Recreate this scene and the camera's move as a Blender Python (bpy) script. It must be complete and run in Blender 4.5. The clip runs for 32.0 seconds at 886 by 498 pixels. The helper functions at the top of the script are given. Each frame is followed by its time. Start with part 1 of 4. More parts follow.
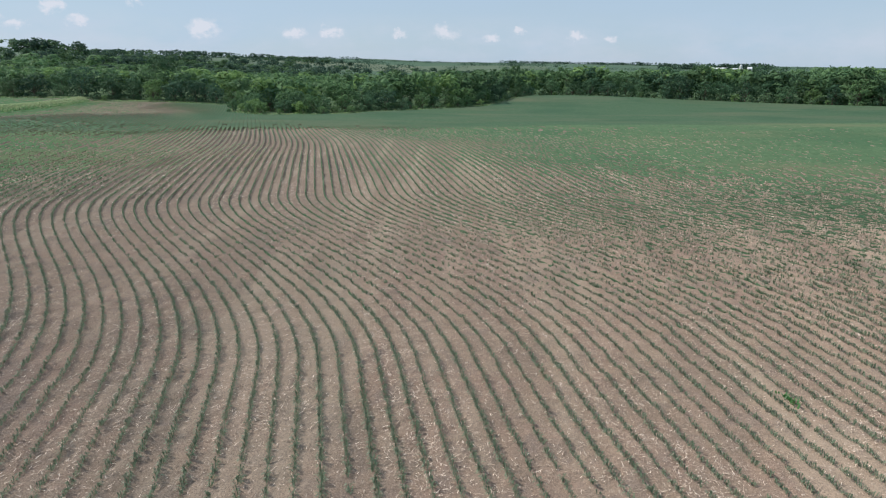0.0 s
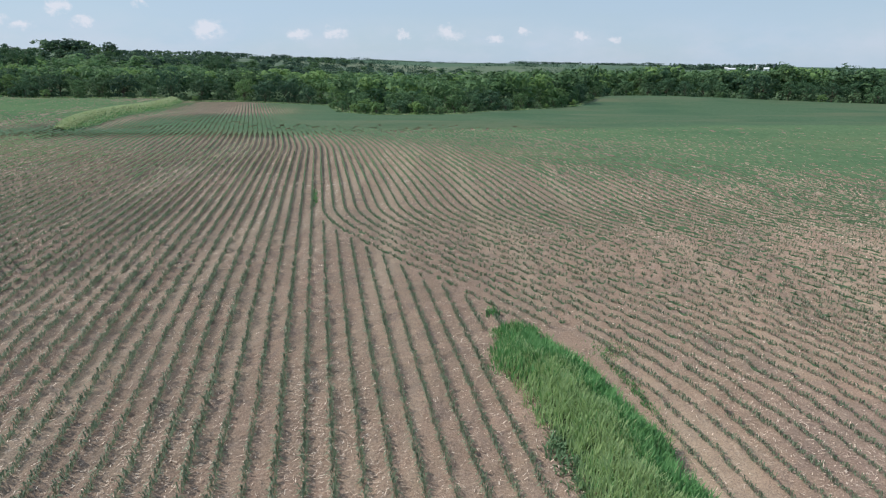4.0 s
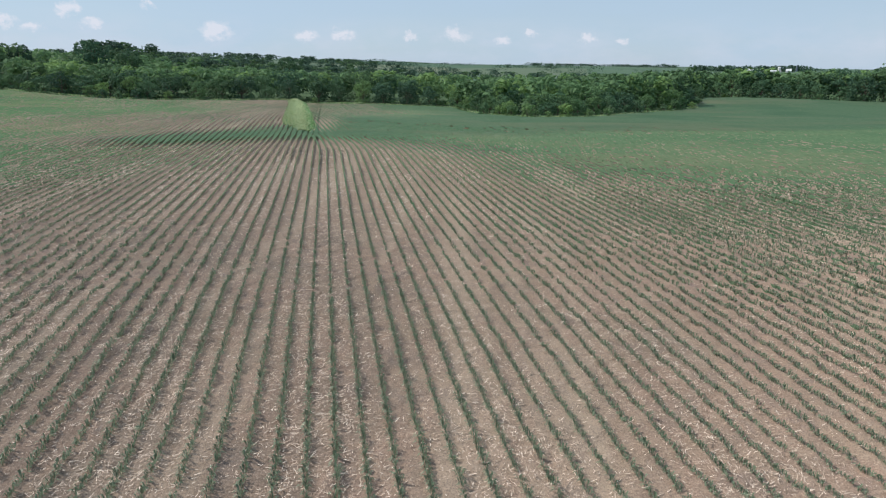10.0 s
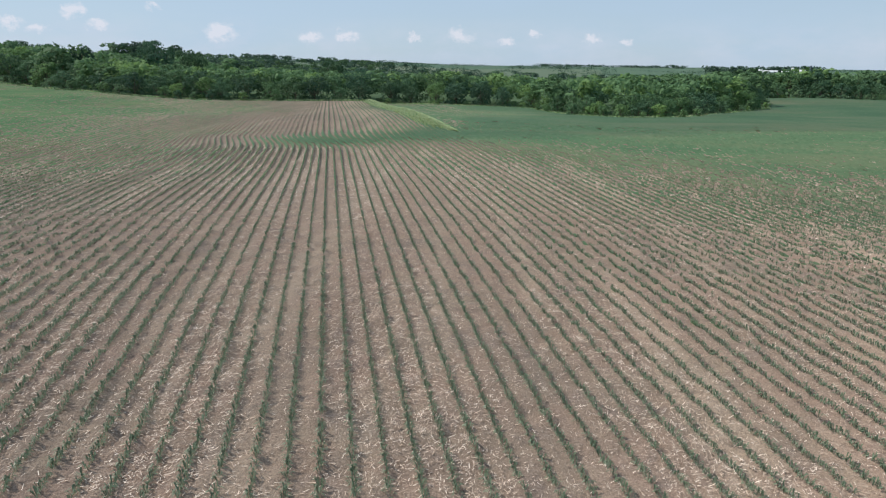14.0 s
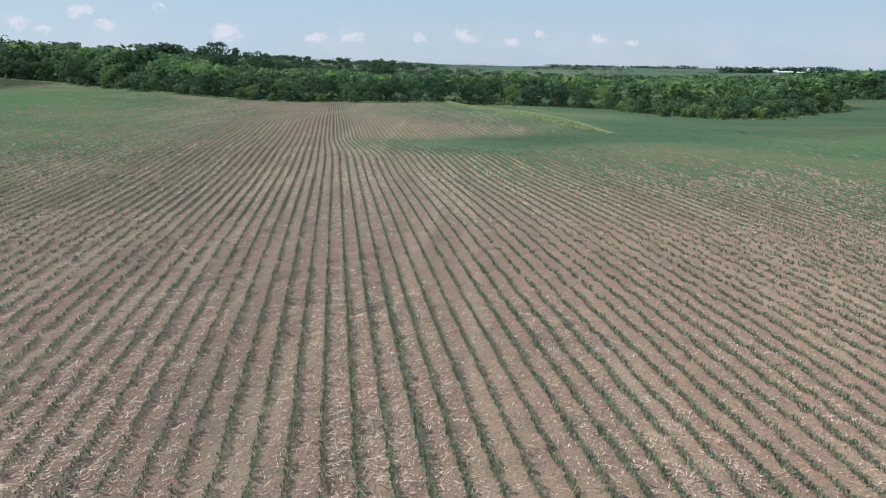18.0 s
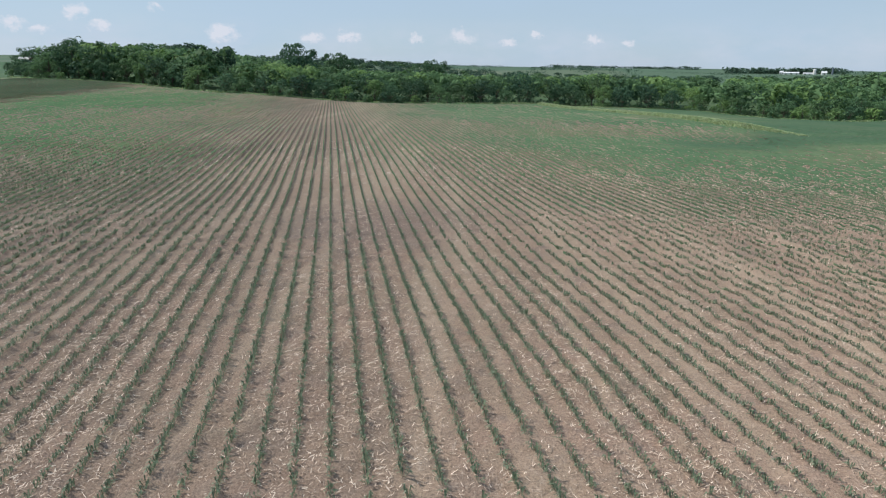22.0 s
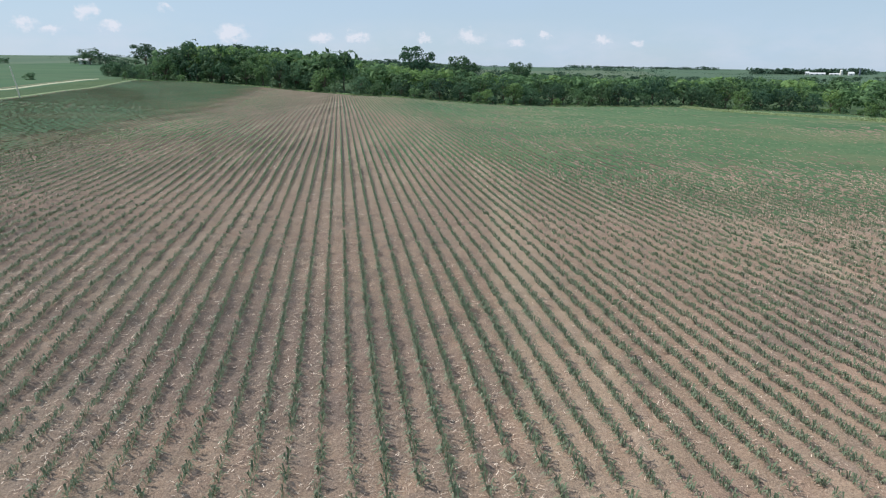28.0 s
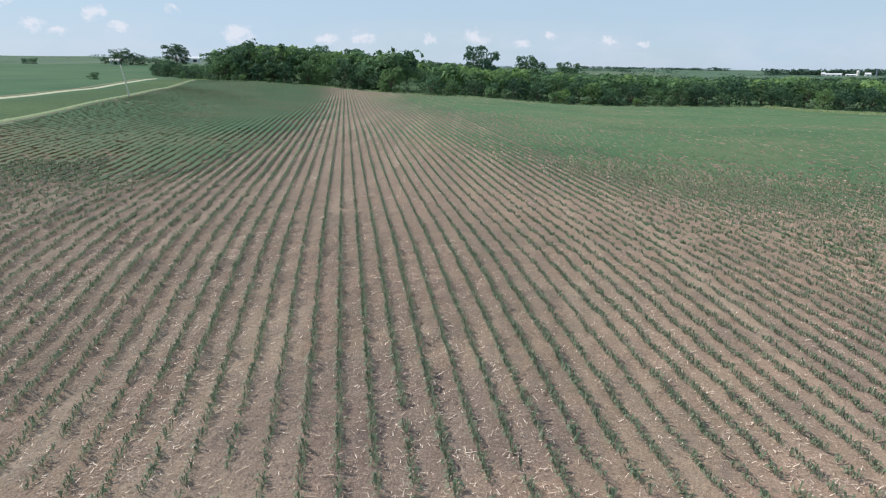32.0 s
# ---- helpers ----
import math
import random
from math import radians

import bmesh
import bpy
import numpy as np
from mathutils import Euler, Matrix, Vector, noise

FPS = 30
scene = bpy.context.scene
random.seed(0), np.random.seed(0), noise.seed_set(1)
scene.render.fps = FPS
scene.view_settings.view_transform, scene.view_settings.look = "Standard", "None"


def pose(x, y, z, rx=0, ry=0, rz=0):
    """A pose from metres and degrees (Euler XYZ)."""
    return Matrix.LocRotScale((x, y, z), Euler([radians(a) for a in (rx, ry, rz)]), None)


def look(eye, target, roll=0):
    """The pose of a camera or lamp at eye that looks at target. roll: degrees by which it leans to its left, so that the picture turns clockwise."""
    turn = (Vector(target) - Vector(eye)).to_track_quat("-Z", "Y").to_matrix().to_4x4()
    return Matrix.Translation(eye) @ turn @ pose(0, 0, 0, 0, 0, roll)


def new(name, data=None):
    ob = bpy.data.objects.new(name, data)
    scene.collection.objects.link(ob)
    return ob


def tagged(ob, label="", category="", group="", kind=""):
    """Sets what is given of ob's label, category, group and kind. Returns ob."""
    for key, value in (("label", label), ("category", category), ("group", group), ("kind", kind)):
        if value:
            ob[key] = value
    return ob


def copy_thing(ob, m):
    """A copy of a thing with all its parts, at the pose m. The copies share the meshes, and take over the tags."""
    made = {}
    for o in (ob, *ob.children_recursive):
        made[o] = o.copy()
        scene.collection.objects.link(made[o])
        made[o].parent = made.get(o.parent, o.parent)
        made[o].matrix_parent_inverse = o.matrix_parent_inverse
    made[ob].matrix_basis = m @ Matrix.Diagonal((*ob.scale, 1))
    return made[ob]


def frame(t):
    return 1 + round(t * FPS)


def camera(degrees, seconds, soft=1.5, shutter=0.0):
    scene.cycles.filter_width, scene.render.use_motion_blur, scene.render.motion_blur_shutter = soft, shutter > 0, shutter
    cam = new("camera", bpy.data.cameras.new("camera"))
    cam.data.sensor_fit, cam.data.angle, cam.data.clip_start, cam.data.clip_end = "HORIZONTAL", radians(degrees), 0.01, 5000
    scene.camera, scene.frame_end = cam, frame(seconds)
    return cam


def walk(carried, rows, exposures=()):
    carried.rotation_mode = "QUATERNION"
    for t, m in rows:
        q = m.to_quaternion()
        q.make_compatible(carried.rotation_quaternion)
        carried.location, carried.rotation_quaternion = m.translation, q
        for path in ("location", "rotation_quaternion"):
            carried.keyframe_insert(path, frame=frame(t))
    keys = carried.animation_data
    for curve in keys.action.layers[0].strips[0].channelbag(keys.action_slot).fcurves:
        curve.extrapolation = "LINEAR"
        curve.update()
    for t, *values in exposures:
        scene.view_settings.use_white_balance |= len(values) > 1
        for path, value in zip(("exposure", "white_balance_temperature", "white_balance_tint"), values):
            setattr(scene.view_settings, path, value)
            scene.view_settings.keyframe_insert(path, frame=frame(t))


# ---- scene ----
# A young maize field seen from a low drone that slides to its left, with a wood, hills and farms behind.

# ---- camera and path: seconds, place, then yaw to the left, pitch and lean in degrees ----
cam = camera(70.6, 32.0, soft=1.2)
PATH = (
    (0.0, 3.55, -2.75, 9.26, -0.41, -16.37, 0.38),
    (1.0, -4.22, -2.06, 9.29, -0.33, -16.36, 0.38),
    (2.0, -11.66, -1.16, 9.10, -0.21, -16.35, 0.31),
    (3.0, -18.78, -0.31, 8.93, -0.16, -16.32, 0.38),
    (3.5, -21.96, 0.06, 8.85, -0.10, -16.32, 0.37),
    (5.5, -35.33, 1.57, 8.65, 0.11, -16.23, 0.33),
    (6.0, -38.18, 1.41, 8.72, 0.19, -16.24, 0.37),
    (7.0, -43.95, 0.89, 8.76, 0.25, -16.21, 0.34),
    (8.0, -49.43, 0.86, 8.74, 0.37, -16.23, 0.36),
    (9.0, -55.17, 0.79, 8.71, 0.48, -16.21, 0.31),
    (10.0, -60.98, 0.79, 8.66, 0.57, -16.18, 0.34),
    (11.0, -66.61, 0.90, 8.55, 0.64, -16.16, 0.37),
    (12.0, -72.07, 1.21, 8.38, 0.72, -16.11, 0.35),
    (13.0, -77.49, 1.22, 8.38, 0.86, -16.09, 0.30),
    (14.0, -83.09, 1.02, 8.40, 0.92, -16.09, 0.29),
    (14.5, -85.98, 0.78, 8.46, 0.97, -16.10, 0.30),
    (16.5, -97.02, 1.96, 8.51, 1.22, -16.07, 0.36),
    (17.0, -99.82, 1.91, 8.63, 1.32, -16.07, 0.35),
    (18.0, -105.80, 2.17, 8.62, 1.38, -16.05, 0.30),
    (19.0, -112.22, 1.81, 8.65, 1.18, -16.04, 0.34),
    (20.0, -119.69, 1.03, 8.73, 0.96, -16.06, 0.33),
    (21.0, -128.00, 0.33, 8.80, 0.97, -16.06, 0.34),
    (22.0, -135.87, -0.32, 8.84, 1.06, -16.02, 0.35),
    (23.0, -143.65, -0.98, 9.05, 1.25, -16.03, 0.40),
    (24.0, -150.72, -1.19, 9.05, 1.36, -15.98, 0.41),
    (25.0, -157.64, -1.19, 8.94, 1.46, -15.95, 0.40),
    (25.5, -160.96, -1.29, 8.95, 1.55, -15.97, 0.37),
    (27.5, -174.51, -2.38, 9.50, 1.72, -15.98, 0.34),
    (28.0, -177.71, -2.33, 9.55, 1.78, -16.01, 0.36),
    (29.0, -183.88, -1.78, 9.37, 1.88, -15.99, 0.31),
    (30.0, -189.55, -1.29, 9.27, 1.98, -15.99, 0.34),
    (31.0, -195.09, -0.93, 9.16, 2.12, -15.96, 0.37),
    (32.0, -200.20, -0.48, 8.99, 2.26, -15.94, 0.37),
)


def aim(x, y, z, yaw, pitch, lean):
    a, p = radians(yaw), radians(pitch)
    ahead = Vector((-math.sin(a) * math.cos(p), math.cos(a) * math.cos(p), math.sin(p)))
    return look((x, y, z), Vector((x, y, z)) + ahead, lean)


walk(cam, [(r[0], aim(*r[1:])) for r in PATH], ((0, -0.03), (3, -0.02), (7, 0.03), (13, -0.01), (19, -0.01), (24, -0.05), (27, 0.03), (30, 0.09), (32, 0.09)))

# ---- world, sun, exposure ----
SUN_AZ, SUN_EL = radians(284), radians(46)      # compass-like: 0 is +y, 90 is +x
SUN_DIR = Vector((math.sin(SUN_AZ) * math.cos(SUN_EL), math.cos(SUN_AZ) * math.cos(SUN_EL), math.sin(SUN_EL)))


def nodes_of(owner):
    owner.use_nodes = True
    tree = owner.node_tree
    tree.nodes.clear()
    return tree


def add(tree, kind, **values):
    n = tree.nodes.new(kind)
    for key, value in values.items():
        n.inputs[key].default_value = value
    return n


def math_node(tree, op, a, b=None, c=None, clamp=False):
    n = tree.nodes.new("ShaderNodeMath")
    n.operation, n.use_clamp = op, clamp
    for i, v in enumerate((a, b, c)):
        if v is None:
            continue
        if isinstance(v, (int, float)):
            n.inputs[i].default_value = v
        else:
            tree.links.new(v, n.inputs[i])
    return n.outputs[0]


def mix_node(tree, fac, a, b, blend="MIX"):
    n = tree.nodes.new("ShaderNodeMix")
    n.data_type, n.blend_type = "RGBA", blend
    for i, v in ((0, fac), (6, a), (7, b)):
        if isinstance(v, (int, float)):
            n.inputs[i].default_value = v
        elif isinstance(v, tuple):
            n.inputs[i].default_value = (*v[:3], 1)
        else:
            tree.links.new(v, n.inputs[i])
    return n.outputs[2]


def ramp_node(tree, fac, stops):
    n = tree.nodes.new("ShaderNodeValToRGB")
    ramp = n.color_ramp
    while len(ramp.elements) < len(stops):
        ramp.elements.new(0.5)
    for e, (p, col) in zip(ramp.elements, stops):
        e.position = p
        e.color = (*col, 1) if isinstance(col, tuple) else (col, col, col, 1)
    tree.links.new(fac, n.inputs[0])
    return n.outputs[0]


def noise_node(tree, vec, scale, detail=3.0, rough=0.55, distort=0.0):
    n = add(tree, "ShaderNodeTexNoise", Scale=scale, Detail=detail, Roughness=rough, Distortion=distort)
    if vec is not None:
        tree.links.new(vec, n.inputs["Vector"])
    return n.outputs[0]


def map_node(tree, vec, scale=(1, 1, 1), turn=0.0, move=(0, 0, 0)):
    n = tree.nodes.new("ShaderNodeMapping")
    n.inputs["Scale"].default_value = scale
    n.inputs["Rotation"].default_value = (0, 0, turn)
    n.inputs["Location"].default_value = move
    tree.links.new(vec, n.inputs["Vector"])
    return n.outputs[0]


def make_world():
    w = bpy.data.worlds.new("sky")
    scene.world = w
    t = nodes_of(w)
    sky = t.nodes.new("ShaderNodeTexSky")
    sky.sky_type, sky.sun_disc = "NISHITA", False
    sky.sun_elevation, sky.sun_rotation = SUN_EL, SUN_AZ
    sky.altitude, sky.air_density, sky.dust_density, sky.ozone_density = 300, 1.0, 0.6, 1.5
    way = t.nodes.new("ShaderNodeTexCoord").outputs["Generated"]
    # thin high veil over all of the sky, fading nowhere in particular
    veil = noise_node(t, map_node(t, way, (1.2, 1.2, 5)), 2.2, 5, 0.6)
    veil = ramp_node(t, veil, ((0.35, 0.72), (0.75, 0.90)))
    col = mix_node(t, veil, sky.outputs[0], (4.65, 6.12, 7.85))
    # low cumulus far off: small heaps in a band above the horizon
    lumps = noise_node(t, map_node(t, way, (1, 1, 1.5)), 70, 5, 0.66)
    warp = add(t, "ShaderNodeTexNoise", Scale=48.0, Detail=4.0, Roughness=0.68)
    t.links.new(way, warp.inputs["Vector"])
    push = t.nodes.new("ShaderNodeVectorMath")
    push.operation = "MULTIPLY_ADD"
    t.links.new(warp.outputs["Color"], push.inputs[0])
    push.inputs[1].default_value, push.inputs[2].default_value = (0.034, 0.034, 0.030), (-0.017, -0.017, -0.015)
    bent = t.nodes.new("ShaderNodeVectorMath")
    t.links.new(way, bent.inputs[0])
    t.links.new(push.outputs[0], bent.inputs[1])
    total = None
    for x, y, z, r in CLOUDS:
        d = t.nodes.new("ShaderNodeVectorMath")
        d.operation = "SUBTRACT"
        t.links.new(bent.outputs[0], d.inputs[0])
        d.inputs[1].default_value = (x, y, z)
        flat = t.nodes.new("ShaderNodeVectorMath")
        flat.operation = "MULTIPLY"
        t.links.new(d.outputs[0], flat.inputs[0])
        flat.inputs[1].default_value = (1, 1, 1.9)
        far = t.nodes.new("ShaderNodeVectorMath")
        far.operation = "LENGTH"
        t.links.new(flat.outputs[0], far.inputs[0])
        one = math_node(t, "MULTIPLY_ADD", far.outputs["Value"], -1.3 / r, 1.0, True)
        total = one if total is None else math_node(t, "MAXIMUM", total, one)
    heap = math_node(t, "MULTIPLY", total, math_node(t, "MULTIPLY_ADD", lumps, 2.6, -0.75, True), clamp=True)
    heap = ramp_node(t, heap, ((0.08, 0.0), (0.42, 0.66)))
    # broad pale bank in which the heaps sit
    sep = t.nodes.new("ShaderNodeSeparateXYZ")
    t.links.new(way, sep.inputs[0])
    bank = ramp_node(t, sep.outputs["Z"], ((0.0, 0.25), (0.03, 0.5), (0.075, 0.0)))
    soft = noise_node(t, map_node(t, way, (1, 1, 2.4)), 9, 4, 0.6)
    bank = math_node(t, "MULTIPLY", bank, ramp_node(t, soft, ((0.4, 0.0), (0.65, 1.0))))
    col = mix_node(t, bank, col, (6.2, 6.75, 8.0))
    col = mix_node(t, heap, col, (8.0, 8.0, 8.8))
    bg = add(t, "ShaderNodeBackground", Strength=0.100)
    t.links.new(col, bg.inputs[0])
    out = t.nodes.new("ShaderNodeOutputWorld")
    t.links.new(bg.outputs[0], out.inputs[0])


CLOUDS = (
    (-0.499, 0.864, 0.070, 0.030), (-0.561, 0.826, 0.054, 0.026), (-0.538, 0.842, 0.045, 0.020), (-0.476, 0.878, 0.054, 0.026),
    (-0.413, 0.907, 0.079, 0.016), (-0.335, 0.941, 0.048, 0.042), (-0.214, 0.976, 0.044, 0.030), (-0.160, 0.986, 0.046, 0.034),
    (-0.060, 0.997, 0.044, 0.022), (0.007, 0.999, 0.048, 0.036), (0.204, 0.978, 0.042, 0.024), (0.249, 0.968, 0.038, 0.020),
    (0.116, 0.992, 0.049, 0.014), (0.078, 0.996, 0.039, 0.022), (-0.590, 0.806, 0.080, 0.030),
)
make_world()

lamp = bpy.data.lights.new("sun", "SUN")
lamp.energy, lamp.angle, lamp.color = 4.55, radians(2.0), (1.0, 0.955, 0.89)
sun = new("sun", lamp)
sun.matrix_world = look(SUN_DIR * 300, (0, 0, 0))


# ---- materials ----
def material(name, build, rough=0.8, metal=0.0, spec=0.3, thin=0.0, chalky=0.0):
    """build(tree, position, object random, island random) gives a colour socket or tuple, and may give a height socket."""
    m = bpy.data.materials.new(name)
    t = nodes_of(m)
    geo = t.nodes.new("ShaderNodeNewGeometry")
    info = t.nodes.new("ShaderNodeObjectInfo")
    col, height = build(t, geo.outputs["Position"], info.outputs["Random"], geo.outputs["Random Per Island"])
    b = add(t, "ShaderNodeBsdfPrincipled", Roughness=rough, Metallic=metal)
    b.inputs["Specular IOR Level"].default_value = spec
    b.inputs["Diffuse Roughness"].default_value = chalky
    if isinstance(col, tuple):
        b.inputs["Base Color"].default_value = (*col, 1)
    else:
        t.links.new(col, b.inputs["Base Color"])
    if height is not None:
        bump = add(t, "ShaderNodeBump", Strength=height[1], Distance=height[2])
        t.links.new(height[0], bump.inputs["Height"])
        t.links.new(bump.outputs[0], b.inputs["Normal"])
    out = t.nodes.new("ShaderNodeOutputMaterial")
    last = b.outputs[0]
    if thin:
        back = t.nodes.new("ShaderNodeBsdfTranslucent")
        t.links.new(col, back.inputs[0])
        both = add(t, "ShaderNodeMixShader", Fac=thin)
        t.links.new(last, both.inputs[1])
        t.links.new(back.outputs[0], both.inputs[2])
        last = both.outputs[0]
    t.links.new(last, out.inputs[0])
    return m


TURN = radians(11.0)                 # the rows run this far to the left of +y
ROW, PHASE = 0.762, 0.33             # row spacing, and where one of them lies
TC, TS = math.cos(TURN), math.sin(TURN)


def soil_look(t, pos, ob, isl):
    wide = noise_node(t, pos, 0.035, 4, 0.6)
    mid = noise_node(t, pos, 0.35, 4, 0.65)
    fine = noise_node(t, pos, 5.0, 5, 0.7)
    col = ramp_node(t, wide, ((0.32, (0.243, 0.185, 0.137)), (0.5, (0.293, 0.212, 0.156)), (0.68, (0.352, 0.254, 0.183))))
    col = mix_node(t, ramp_node(t, mid, ((0.42, 0.0), (0.66, 0.6))), col, (0.352, 0.233, 0.178))
    col = mix_node(t, ramp_node(t, mid, ((0.28, 0.5), (0.44, 0.0))), col, (0.171, 0.140, 0.121))
    col = mix_node(t, ramp_node(t, fine, ((0.3, 0.42), (0.5, 0.0))), col, (0.134, 0.107, 0.091))
    blot = noise_node(t, pos, 0.8, 4, 0.6, 0.6)
    col = mix_node(t, ramp_node(t, blot, ((0.54, 0.0), (0.70, 0.4))), col, (0.368, 0.285, 0.202))
    col = mix_node(t, ramp_node(t, blot, ((0.32, 0.55), (0.47, 0.0))), col, (0.202, 0.157, 0.135))
    # swaths along the rows, some thick with chopped straw, some swept bare
    swath = noise_node(t, map_node(t, pos, (0.42, 0.018, 1), -TURN), 1.0, 3, 0.6)
    col = mix_node(t, ramp_node(t, swath, ((0.50, 0.0), (0.66, 0.55))), col, (0.433, 0.337, 0.248))
    col = mix_node(t, ramp_node(t, swath, ((0.34, 0.4), (0.45, 0.0))), col, (0.251, 0.178, 0.139))
    # heavy dark ground in a few low places
    for cx, cy, rx, ry in ((-184, 16, 10, 7), (-161, 21, 8, 7), (-13, 15, 3.5, 6), (-99, 12, 3, 3), (-202, 12, 5, 4), (-140, 36, 7, 9)):
        d = t.nodes.new("ShaderNodeVectorMath")
        d.operation = "LENGTH"
        t.links.new(map_node(t, pos, (1 / rx, 1 / ry, 0), 0.0, (-cx / rx, -cy / ry, 0)), d.inputs[0])
        spot = math_node(t, "ADD", d.outputs["Value"], math_node(t, "MULTIPLY_ADD", mid, 1.6, -0.8))
        col = mix_node(t, ramp_node(t, spot, ((0.45, 0.45), (1.0, 0.0))), col, (0.176, 0.130, 0.119))
    # fine specks: dark for clods and their painted small shadows, pale for residue
    speckle = noise_node(t, pos, 21.0, 4, 0.8)
    col = mix_node(t, ramp_node(t, speckle, ((0.36, 0.68), (0.49, 0.0))), col, (0.112, 0.090, 0.075))
    col = mix_node(t, ramp_node(t, speckle, ((0.53, 0.0), (0.68, 0.6))), col, (0.551, 0.436, 0.333))
    # chopped straw lying about, finer than the stalks that are modelled
    a = noise_node(t, map_node(t, pos, (5, 24, 1), 0.5), 1.0, 2, 0.5, 0.8)
    b = noise_node(t, map_node(t, pos, (24, 5, 1), 0.3), 1.0, 2, 0.5, 0.8)
    straw = math_node(t, "MAXIMUM", a, b)
    patch = noise_node(t, pos, 0.5, 4, 0.65)
    straw = math_node(t, "MULTIPLY", ramp_node(t, straw, ((0.62, 0.0), (0.69, 1.0))), ramp_node(t, patch, ((0.42, 0.0), (0.62, 0.6))))
    col = mix_node(t, straw, col, (0.561, 0.457, 0.374))
    return col, (fine, 0.9, 0.10)


def wild_look(t, pos, ob, isl):
    wide = noise_node(t, pos, 0.02, 4, 0.6)
    fine = noise_node(t, pos, 1.4, 5, 0.7)
    col = ramp_node(t, wide, ((0.35, (0.050, 0.095, 0.040)), (0.65, (0.085, 0.130, 0.055))))
    col = mix_node(t, ramp_node(t, fine, ((0.35, 0.6), (0.6, 0.0))), col, (0.030, 0.055, 0.022))
    return col, (fine, 0.7, 0.2)


def farland_look(t, pos, ob, isl):
    cell = t.nodes.new("ShaderNodeTexVoronoi")
    cell.inputs["Scale"].default_value = 1.0
    t.links.new(map_node(t, pos, (0.0022, 0.0016, 0), 0.25), cell.inputs["Vector"])
    sep = t.nodes.new("ShaderNodeSeparateColor")
    t.links.new(cell.outputs["Color"], sep.inputs[0])
    # field greens leaning to blue, with the haze of distance in the colour
    col = ramp_node(t, sep.outputs[0], ((0.0, (0.058, 0.110, 0.074)), (0.35, (0.074, 0.124, 0.082)), (0.6, (0.100, 0.138, 0.096)), (0.8, (0.064, 0.114, 0.076)), (0.95, (0.160, 0.175, 0.118))))
    n = noise_node(t, pos, 0.012, 5, 0.65)
    col = mix_node(t, ramp_node(t, n, ((0.4, 0.0), (0.65, 0.5))), col, (0.085, 0.130, 0.070))
    return col, None


def green_crop_look(t, pos, ob, isl):
    band = noise_node(t, map_node(t, pos, (0.03, 0.004, 1), -0.3), 1.0, 4, 0.6)
    wide = noise_node(t, pos, 0.02, 4, 0.6)
    col = ramp_node(t, wide, ((0.35, (0.042, 0.096, 0.050)), (0.65, (0.062, 0.124, 0.062))))
    col = mix_node(t, ramp_node(t, band, ((0.42, 0.0), (0.62, 0.6))), col, (0.088, 0.130, 0.070))
    return col, None


def leafy(dark, light, yellow=(0.16, 0.20, 0.05), amount=0.12, each=False):
    def build(t, pos, ob, isl):
        col = mix_node(t, isl, dark, light)
        if each:
            own = ramp_node(t, ob, ((0.0, (0.62, 0.68, 0.80)), (0.45, (0.92, 0.94, 0.95)), (0.8, (1.05, 1.02, 0.95)), (1.0, (1.30, 1.22, 1.0))))
            col = mix_node(t, 1.0, col, own, "MULTIPLY")
        n = noise_node(t, pos, 0.22, 3, 0.6)
        col = mix_node(t, ramp_node(t, n, ((0.45, 0.0), (0.75, amount * 3))), col, yellow)
        return col, None
    return build


def far_maize_look(t, pos, ob, isl):
    streak = noise_node(t, map_node(t, pos, (0.016, 0.05, 1), -0.15), 1.0, 5, 0.62)
    patch = noise_node(t, pos, 0.035, 4, 0.6)
    fine = noise_node(t, pos, 0.9, 4, 0.65)
    col = mix_node(t, ramp_node(t, fine, ((0.35, 0.0), (0.65, 1.0))), (0.098, 0.190, 0.100), (0.140, 0.236, 0.130))
    col = mix_node(t, ramp_node(t, streak, ((0.47, 0.0), (0.68, 0.75))), col, (0.215, 0.240, 0.145))
    col = mix_node(t, ramp_node(t, patch, ((0.34, 0.65), (0.48, 0.0))), col, (0.078, 0.174, 0.092))
    return col, None


def plain(base, other, scale, detail=4, bump=0.3, dist=0.02):
    def build(t, pos, ob, isl):
        n = noise_node(t, pos, scale, detail, 0.62)
        w = noise_node(t, pos, scale * 0.12, 3, 0.6)
        col = mix_node(t, ramp_node(t, n, ((0.35, 0.0), (0.65, 1.0))), base, other)
        col = mix_node(t, ramp_node(t, w, ((0.4, 0.0), (0.7, 0.35))), col, tuple(c * 0.75 for c in base))
        return col, (n, bump, dist)
    return build


def straw_look(t, pos, ob, isl):
    return ramp_node(t, isl, ((0.0, (0.42, 0.31, 0.235)), (0.4, (0.66, 0.51, 0.40)), (1.0, (0.92, 0.79, 0.66)))), None


M_SOIL = material("dry_soil", soil_look, 0.95, 0, 0.12, 0.0, 0.75)
M_WILD = material("rough_grass", wild_look, 0.95, 0, 0.15)
M_FAR = material("far_farmland", farland_look, 0.95, 0, 0.1)
M_CROP = material("green_crop", green_crop_look, 0.95, 0, 0.1)
M_MAIZE = material("maize_leaf", leafy((0.100, 0.142, 0.086), (0.215, 0.272, 0.172), (0.23, 0.27, 0.17), 0.06), 0.5, 0, 0.35, 0.30)
M_MAIZE_FAR = material("maize_far", far_maize_look, 0.7, 0, 0.2, 0.5)
M_LEAF = material("tree_leaf", leafy((0.088, 0.168, 0.088), (0.124, 0.230, 0.118), (0.15, 0.22, 0.11), 0.06, True), 0.7, 0, 0.15, 0.38)
